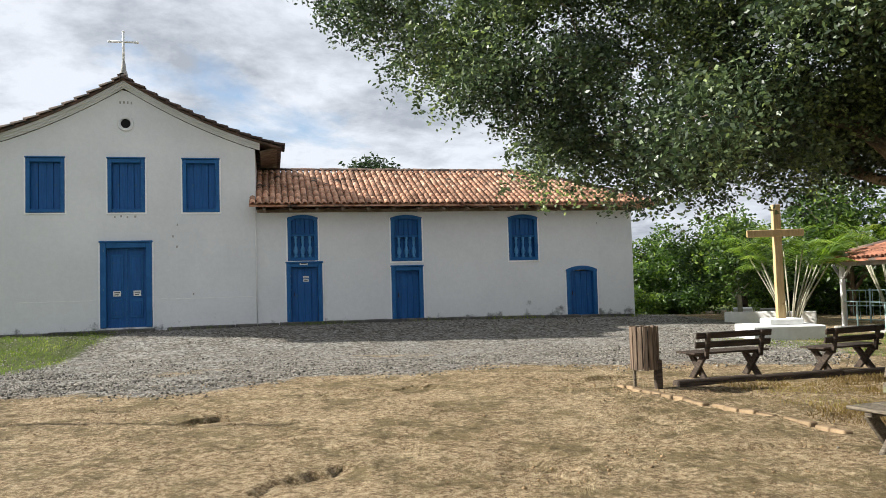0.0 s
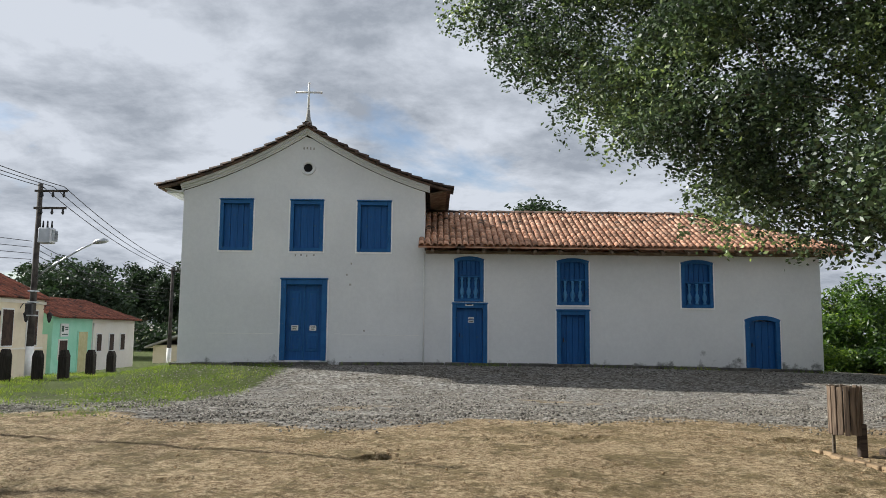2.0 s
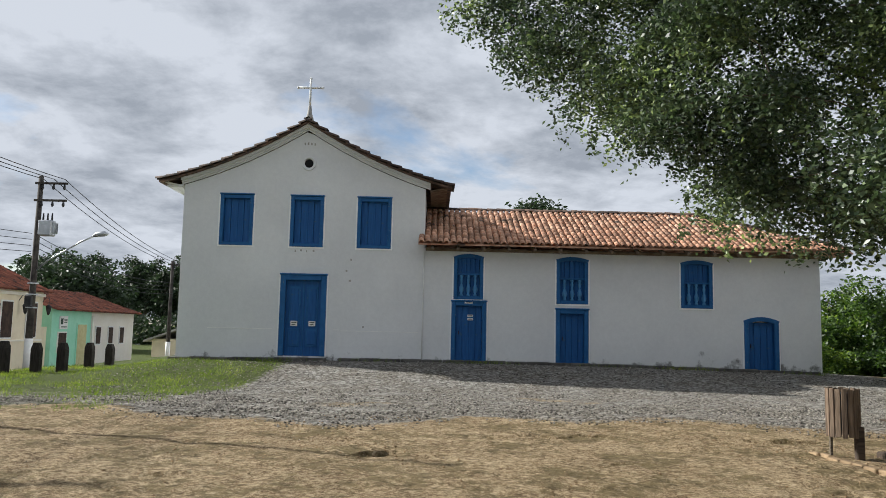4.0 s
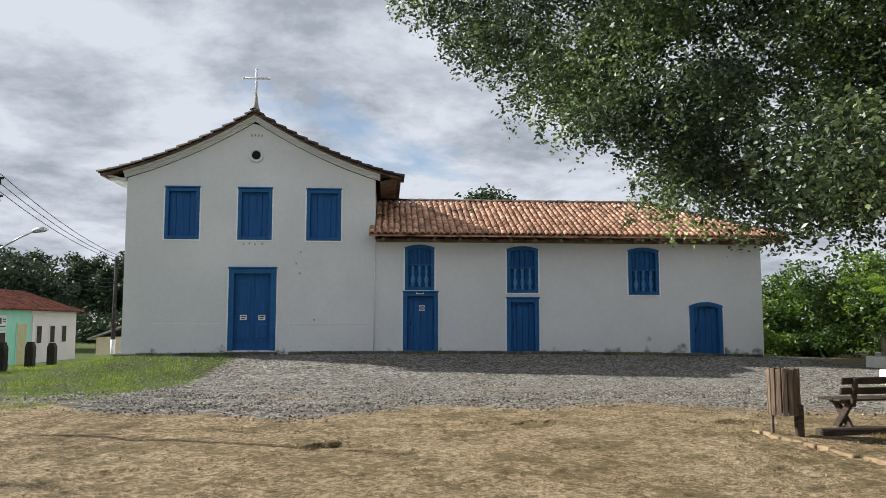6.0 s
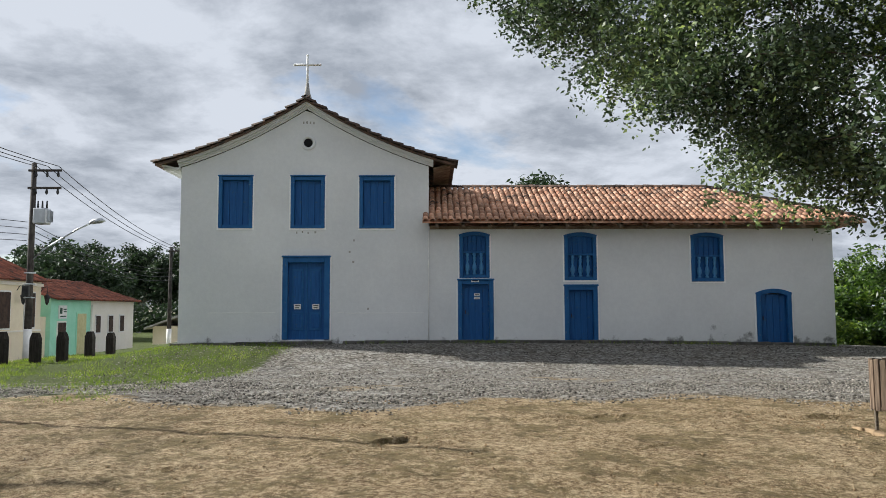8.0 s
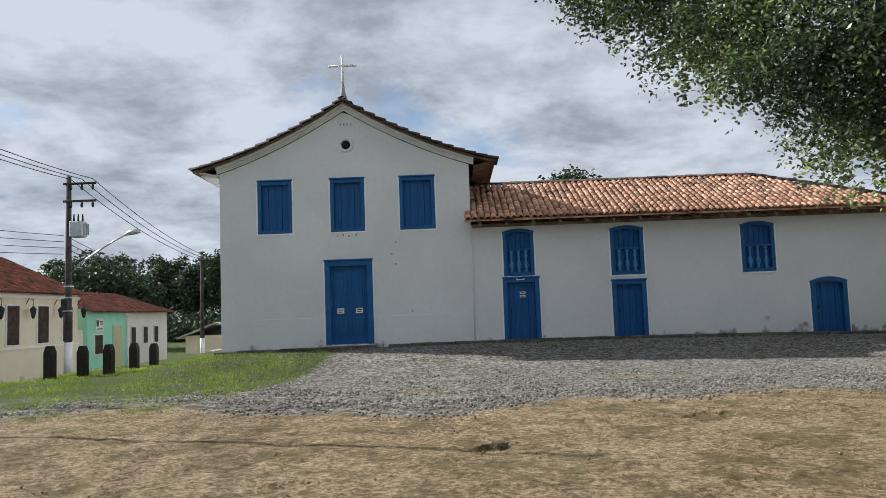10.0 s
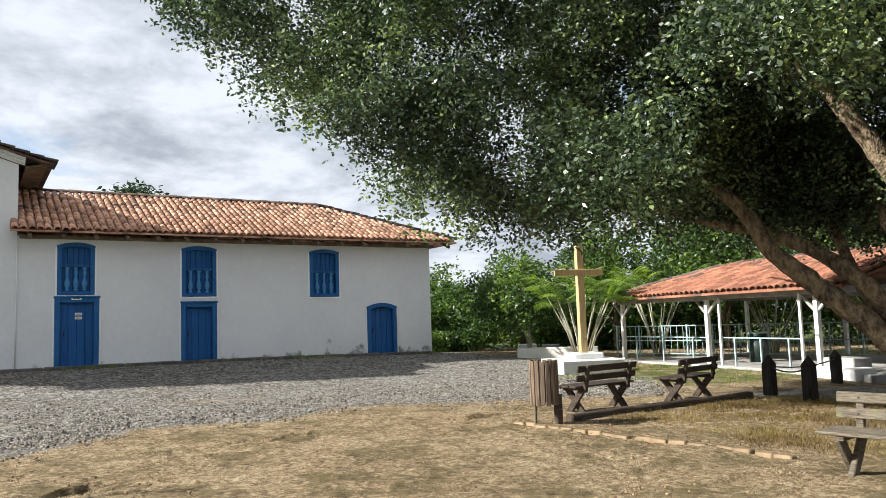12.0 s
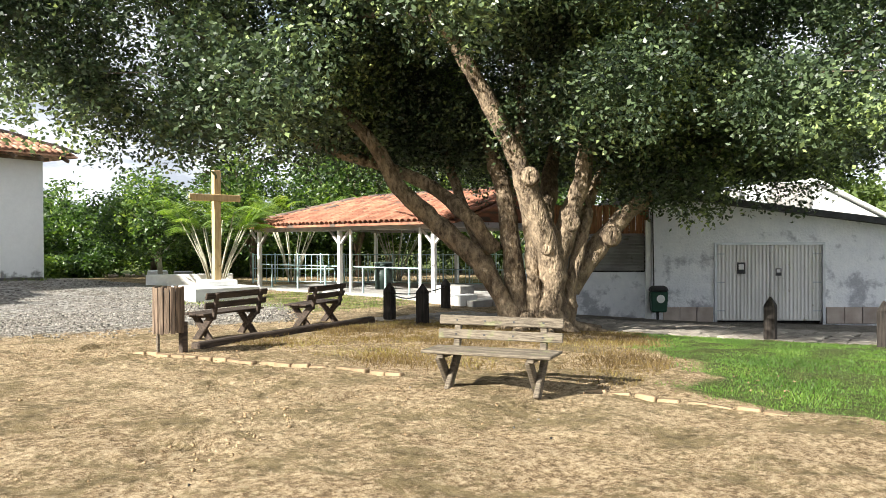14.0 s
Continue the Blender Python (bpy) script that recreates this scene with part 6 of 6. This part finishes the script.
# ---- planting ----
def tree(name, x, y, base, h, spread, label, leaf, seed, trunk_r=0.12, leaf_len=0.2, clumps=26, twigs=26, crown_from=0.35, material_trunk=None, narrow=1.0, group="trees"):
    """A tapered, forked trunk and a crown of leaf clumps with gaps."""
    rng = np.random.default_rng(seed)
    t = thing(name, pose(x, y, base), label, "tree", group)
    bm = bmesh.new()
    lean = rng.normal(size=2) * 0.05 * h
    tube(bm, [(0, 0, -0.3), (lean[0] * 0.3, lean[1] * 0.3, h * 0.3), (lean[0], lean[1], h * 0.8)], [trunk_r * 1.3, trunk_r, trunk_r * 0.35], 8)
    cs, rs = [], []
    for _ in range(clumps):
        u = rng.normal(size=3); u /= np.linalg.norm(u)
        k = rng.uniform(0.35, 1.0)
        hz = h * (crown_from + (1 - crown_from) * 0.5)
        c = np.array([lean[0] + u[0] * spread * k * narrow, lean[1] + u[1] * spread * k * narrow, hz + u[2] * h * (1 - crown_from) * 0.46 * k])
        cs.append(c); rs.append(spread * rng.uniform(0.22, 0.42))
    for c in cs[::2]:
        q = Vector(c)
        p = Vector((lean[0] * 0.5, lean[1] * 0.5, h * crown_from * rng.uniform(0.7, 1.2)))
        tube(bm, [p, p.lerp(q, 0.55) + Vector((0, 0, 0.08 * h)), q], [trunk_r * 0.45, trunk_r * 0.28, trunk_r * 0.1], 5)
    part("trunk", bm, material_trunk or M_TRUNK, t)
    crown_object("crown", t, cs, rs, twigs, 9, leaf_len, leaf_len * 0.5, leaf, seed + 1, leaf_len * 1.2, 0.85)
    return t


def shrubbery(name, label, line, width, h0, h1, n, leaf, seed, leaf_len, base=-0.2, twigs=22):
    rng = np.random.default_rng(seed)
    cs, rs = [], []
    for _ in range(n):
        k = rng.uniform(0, len(line) - 1.001)
        i = int(k)
        a, b = np.array(line[i]), np.array(line[i + 1])
        p = a + (b - a) * (k - i) + rng.normal(size=2) * width * 0.4
        top = h0 + (h1 - h0) * (0.5 + 0.5 * math.sin(k * 5.1 + seed)) * rng.uniform(0.75, 1.1)
        cs.append((p[0], p[1], base + top * math.sqrt(rng.uniform(0.03, 1))))
        rs.append(rng.uniform(0.5, 1.0) * h1 * 0.2)
    ob = crown_object(name, None, cs, rs, twigs, 9, leaf_len, leaf_len * 0.5, leaf, seed, leaf_len * 1.1, 0.9)
    return tagged(ob, label, "shrubs", kind="stuff")


shrubbery("hedge", "dense overgrown green shrubs behind the church", [(14.5, 42), (19, 39), (23.5, 33.5), (27, 29.5), (31, 24), (33, 18)], 2.2, 2.4, 3.5, 260, M_LEAF_BUSH, 31, 0.26)
shrubbery("undergrowth", "low dark shrubs at the plaza's far edge", [(15.5, 37), (20, 35), (24, 29), (26.5, 26)], 1.0, 1.0, 2.0, 110, M_LEAF_BUSH, 32, 0.2)
tree("sapling", 16.7, 25.0, -0.1, 4.3, 1.9, "young round-headed tree with bright green leaves", M_LEAF_BUSH, 41, 0.08, 0.17, 34, 30, 0.30, M_BARK_THIN)
tree("tree", 20.5, 30.5, -0.1, 5.0, 2.4, "bushy green tree beyond the timber cross", M_LEAF_BUSH, 42, 0.12, 0.2, 34, 26, 0.2)
tree("tree", 21.5, 40, 0, 4.7, 2.0, "taller thin-crowned tree rising above shrubs", M_LEAF_BUSH, 43, 0.12, 0.25, 20, 22, 0.4)
tree("tree", 23.6, 27.4, -0.1, 6.2, 2.7, "bushy green tree above the pavilion roof", M_LEAF_BUSH, 71, 0.12, 0.22, 40, 26, 0.2)
tree("tree", 26.5, 23.5, -0.2, 6.6, 2.8, "bushy green tree above the pavilion roof", M_LEAF_BUSH, 72, 0.12, 0.22, 40, 26, 0.2)
tree("tree", 29, 27, -0.2, 7.2, 3.2, "leafy tree behind the pavilion roof", M_LEAF_BUSH, 44, 0.16, 0.26, 40, 26, 0.25)
tree("tree", 33, 22, -0.3, 8.0, 3.4, "leafy tree behind the pavilion roof", M_LEAF_BUSH, 45, 0.16, 0.26, 40, 26, 0.25)
tree("tree", 31, 15, -0.4, 7.0, 3.2, "leafy tree behind the pavilion and shed", M_LEAF_BUSH, 46, 0.16, 0.26, 40, 26, 0.2)
tree("tree", 6.3, 46, 0, 10.0, 2.1, "pale-leaved tree top showing above the wing's roof", M_LEAF_FAR, 47, 0.15, 0.36, 22, 20, 0.62)
tree("tree", -35.5, 74, -2, 10.2, 5.5, "broad dark tree behind the street houses", M_LEAF_FAR, 48, 0.3, 0.5, 50, 26, 0.2)
tree("tree", -44, 70, -2, 9.0, 5.0, "broad dark tree behind the street houses", M_LEAF_FAR, 49, 0.3, 0.5, 46, 26, 0.2)
tree("tree", -33, 44, -1.5, 8.3, 3.2, "dark tree behind the cream house roof", M_LEAF_FAR, 50, 0.3, 0.4, 40, 24, 0.3)
rng = random.Random(9)
for k in range(13):
    tree("eucalyptus", -58 + 2.0 * k + rng.uniform(-0.7, 0.7), 112 + rng.uniform(-6, 8), -2, 11.5 + rng.uniform(0, 4.0), 2.3, "slender eucalyptus in a distant dark grove", M_LEAF_FAR, 60 + k, 0.16, 0.5, 22, 18, 0.3, M_BARK_THIN, 0.8, "distant grove")
shrubbery("far_woods", "dark woods closing the view down the street", [(-75, 105), (-55, 108), (-40, 104), (-25, 98), (-10, 110), (15, 120), (40, 110), (60, 80)], 5, 2.8, 5.0, 240, M_LEAF_FAR, 33, 0.7, -2.5, 20)
shrubbery("hillside", "pale sunlit scrub on the slope behind the shed", [(60, 22), (66, 10), (70, -2), (72, -14), (74, -30)], 5, 6, 12, 170, M_LEAF_PALE, 34, 0.6, -1.5, 22)
shrubbery("horizon_woods", "woods far round the plaza", [(95, 60), (110, 0), (90, -70), (20, -110), (-60, -90), (-110, -20), (-105, 50), (-80, 100)], 6, 6, 11, 260, M_LEAF_FAR, 35, 1.1, -3, 14)


def palm_clump(x, y, base, stems, h, seed, label):
    rng = random.Random(seed)
    p = thing("palm_clump", pose(x, y, base), label, "palm", "palms")
    V, F = [], []
    for k in range(stems):
        a = 2 * math.pi * k / stems + rng.uniform(-0.2, 0.2)
        out = rng.uniform(0.25, 0.55)
        hh = h * rng.uniform(0.75, 1.05)
        d = Vector((math.cos(a), math.sin(a), 0))
        pts = [d * 0.12, d * (0.15 + out * hh * 0.25) + Vector((0, 0, hh * 0.35)), d * (0.2 + out * hh * 0.75) + Vector((0, 0, hh * 0.8))]
        bm = bmesh.new()
        tube(bm, pts, [0.034, 0.027, 0.018], 7)
        part("stem", bm, M_BARK_THIN, p)
        top = pts[-1]
        for j in range(6):
            b = a + rng.uniform(-1.9, 1.9)
            fd = Vector((math.cos(b), math.sin(b), 0))
            L = rng.uniform(0.75, 1.3)
            rise = rng.uniform(0.6, 1.5)
            side = Vector((0, 0, 1)).cross(fd)
            prev = None
            for q in range(15):
                t = q / 14
                c = top + fd * L * t * 0.85 + Vector((0, 0, rise * t - 1.35 * t * t * L * 0.55))
                w = 0.34 * math.sin(math.pi * min(1, t * 0.9 + 0.12)) + 0.03
                for sg in (-1, 1):
                    tip = c + side * sg * w + fd * 0.16 + Vector((0, 0, -0.35 * w))
                    i = len(V)
                    V += [c, c + fd * 0.055, tip, c - fd * 0.01]
                    F.append((i, i + 1, i + 2, i + 3))
    fast("fronds", np.array([v[:] for v in V]), np.array(F), M_LEAF_PALM, p)
    return p


palm_clump(15.7, 20.9, -0.1, 16, 3.1, 1, "clump of slender pale-stemmed palms behind the cross")
palm_clump(20.9, 22.4, -0.15, 12, 3.6, 2, "clump of slender pale-stemmed palms behind the pavilion")
palm_clump(23.2, 19.0, -0.15, 12, 3.6, 3, "clump of slender pale-stemmed palms behind the pavilion")
palm_clump(24.4, 15.0, -0.2, 9, 3.4, 4, "clump of slender pale-stemmed palms behind the pavilion")


# ---- grass, gravel, clods ----
def scatter(n, x0, x1, y0, y1, seed, keep):
    rng = np.random.default_rng(seed)
    x, y = rng.uniform(x0, x1, n), rng.uniform(y0, y1, n)
    k = keep(x, y) > rng.uniform(0.15, 0.85, n)
    return x[k], y[k], rng


def grass_patch(name, label, n, x0, x1, y0, y1, seed, keep, length, width, material):
    x, y, rng = scatter(n, x0, x1, y0, y1, seed, keep)
    z = ground_z(x, y)
    m = len(x)
    a = rng.uniform(0, 2 * math.pi, m)
    L = length * rng.uniform(0.5, 1.3, m)
    lean = rng.normal(size=(m, 2)) * 0.45
    p = np.stack([x, y, z - 0.01], -1)
    s = np.stack([np.cos(a), np.sin(a), 0 * a], -1) * (width * 0.5)
    tip = p + np.stack([lean[:, 0] * L, lean[:, 1] * L, L], -1)
    mid = (p + tip) / 2 + np.stack([-lean[:, 0] * L * 0.15, -lean[:, 1] * L * 0.15, L * 0.08], -1)
    v = np.stack([p - s, p + s, mid + s * 0.7, tip, mid - s * 0.7], 1).reshape(-1, 3)
    f = np.arange(m * 5).reshape(m, 5)
    return tagged(fast(name, v, f, material), label, "grass", kind="stuff")


grass_patch("verge_grass", "patchy green grass on the church verge", 60000, -16, -3.0, 10.5, 28, 51, lambda x, y: cover_masks(x, y)[1] * (0.55 + 0.4 * np.sin(x * 2.1 + np.sin(y * 1.7)) * np.sin(y * 1.3 + x)), 0.085, 0.014, M_GRASS)
grass_patch("lawn_grass", "trimmed bright green lawn by the shed", 150000, 5.2, 13.5, -3.5, 7.2, 52, lambda x, y: cover_masks(x, y)[1] * (1 - cover_masks(x, y)[2]), 0.034, 0.011, M_LAWN)
grass_patch("sparse_grass", "thin dry grass between the cross and benches", 16000, 9.5, 20, 11, 19.5, 53, lambda x, y: cover_masks(x, y)[1], 0.06, 0.016, M_GRASS)
grass_patch("dry_grass", "thin brownish dry grass on the raised bed under the fig", 70000, 4.7, 11.5, 3.6, 9.9, 61, lambda x, y: 0.62 * smooth01((x - 4.8 - 0.12 * np.abs(y - 6.8)) / 1.2) * (1 - cover_masks(x, y)[1]) * (0.7 + 0.45 * np.sin(x * 1.9 + np.sin(y * 2.3)) * np.sin(y * 1.7 + x)), 0.05, 0.012, M_DRY)
grass_patch("weeds", "small weeds along the church wall's foot", 2500, -9.4, 13.4, 26.3, 26.95, 54, lambda x, y: 0.35 + 0.5 * np.sin(x * 1.3) * np.sin(x * 0.37 + 1), 0.12, 0.014, M_GRASS)


def stones(name, label, x, y, size, seed, material, sink=0.3):
    rng = np.random.default_rng(seed)
    m = len(x)
    base = np.array([(1, 0, 0), (0, 1, 0), (-1, 0, 0), (0, -1, 0), (0, 0, 1), (0, 0, -1)], float)
    tri = np.array([(0, 1, 4), (1, 2, 4), (2, 3, 4), (3, 0, 4), (1, 0, 5), (2, 1, 5), (3, 2, 5), (0, 3, 5)])
    s = size * rng.uniform(0.5, 1.4, m) ** 1.5
    v = base[None] * (s[:, None] * rng.uniform(0.6, 1.2, (m, 3)) * np.array([1, 1, 0.65]))[:, None, :] + rng.normal(size=(m, 6, 3)) * (s * 0.18)[:, None, None]
    a = rng.uniform(0, 6.28, m)
    c, sn = np.cos(a), np.sin(a)
    v = np.stack([v[..., 0] * c[:, None] - v[..., 1] * sn[:, None], v[..., 0] * sn[:, None] + v[..., 1] * c[:, None], v[..., 2]], -1)
    v += np.stack([x, y, ground_z(x, y) + s * (0.5 - sink)], -1)[:, None]
    f = tri[None] + (np.arange(m) * 6)[:, None, None]
    return tagged(fast(name, v.reshape(-1, 3), f.reshape(-1, 3), material), label, "stones", kind="stuff")


M_PEBBLE = mat("gravel_stone", (0.13, 0.116, 0.095), (0.31, 0.285, 0.245), 30, 0.9, 0.3, 60, vary=0.85)
M_CLOD = mat("earth_clod", (0.2, 0.13, 0.065), (0.36, 0.25, 0.14), 20, 0.95, 0.5, 60, vary=0.35)
x, y, _ = scatter(80000, -10, 15, 11, 26.6, 55, lambda x, y: cover_masks(x, y)[0] * (0.35 + 0.65 * smooth01((20 - y) / 6)))
stones("gravel", "grey crushed stone spread over the plaza", x, y, 0.021, 56, M_PEBBLE)
x, y, _ = scatter(16000, -9, 8, 2.2, 13, 57, lambda x, y: 0.3 + 0.4 * np.sin(x * 0.9 + 0.4 * y) * np.sin(y * 0.8))
stones("clods", "small crumbs and clods of dry earth", x, y, 0.013, 58, M_CLOD)
x, y, _ = scatter(1500, -7, 13, 2.2, 13, 59, lambda x, y: 0.2 + 0.0 * x)
stones("pebbles", "scattered pebbles on bare earth", x, y, 0.011, 60, M_PEBBLE)

# ---- roof tiles of the pavilion's lower courses ----
TILE_PAV = tile_mesh(material=M_TILE_PAV)
for m in PAV_TILES:
    t = new("tile", TILE_PAV)
    t.matrix_local = m
    t.parent = prt

# ---- flagstones of the path before the shed ----
path = tagged(new("stone_path"), "worn grey-brown flagstones of the path before the shed", "path", kind="structure")
M_FLAG = mat("flagstone", (0.17, 0.15, 0.125), (0.36, 0.325, 0.27), 3, 0.9, 0.6, 20, vary=0.3, spots=((0.09, 0.085, 0.06), 5, 0.6))
flags = []
for k in range(3):
    rng = random.Random(80 + k)
    bm = bmesh.new()
    ring_ = [(0.27 * math.cos(a) * rng.uniform(0.85, 1.1), 0.21 * math.sin(a) * rng.uniform(0.85, 1.1)) for a in [2 * math.pi * (q + 0.5) / 7 for q in range(7)]]
    lo_ = [bm.verts.new((x, y, -0.05)) for x, y in ring_]
    up_ = [bm.verts.new((x, y, 0.0)) for x, y in ring_]
    in_ = [bm.verts.new((x * 0.93, y * 0.93, 0.014)) for x, y in ring_]
    for q in range(7):
        w = (q + 1) % 7
        bm.faces.new((lo_[q], lo_[w], up_[w], up_[q])); bm.faces.new((up_[q], up_[w], in_[w], in_[q]))
    bm.faces.new(in_)
    me = bpy.data.meshes.new("flagstone")
    bm.to_mesh(me); bm.free()
    me.materials.append(M_FLAG)
    flags.append(me)
rng = random.Random(83)
for r in range(36):
    for c in range(8):
        y = -3.6 + 0.40 * r + rng.uniform(-0.04, 0.04)
        x = 12.15 - 0.3 * (y - 4) + 0.52 * (c + 0.5 * (r % 2)) + rng.uniform(-0.04, 0.04)
        # the shed's front wall bounds the path
        if (x - SX) * 6.6 + (y - SY) * 3.6 > -1.2 or math.hypot(x - TX, y - TY) < 1.5:
            continue
        o = new("flagstone", flags[rng.randrange(3)])
        o.matrix_local = pose(x, y, float(ground_z(x, y)) + rng.uniform(0.0, 0.012), rng.uniform(-1.5, 1.5), rng.uniform(-1.5, 1.5), rng.choice((0, 180)) + rng.uniform(-14, 14))
        o.parent = path
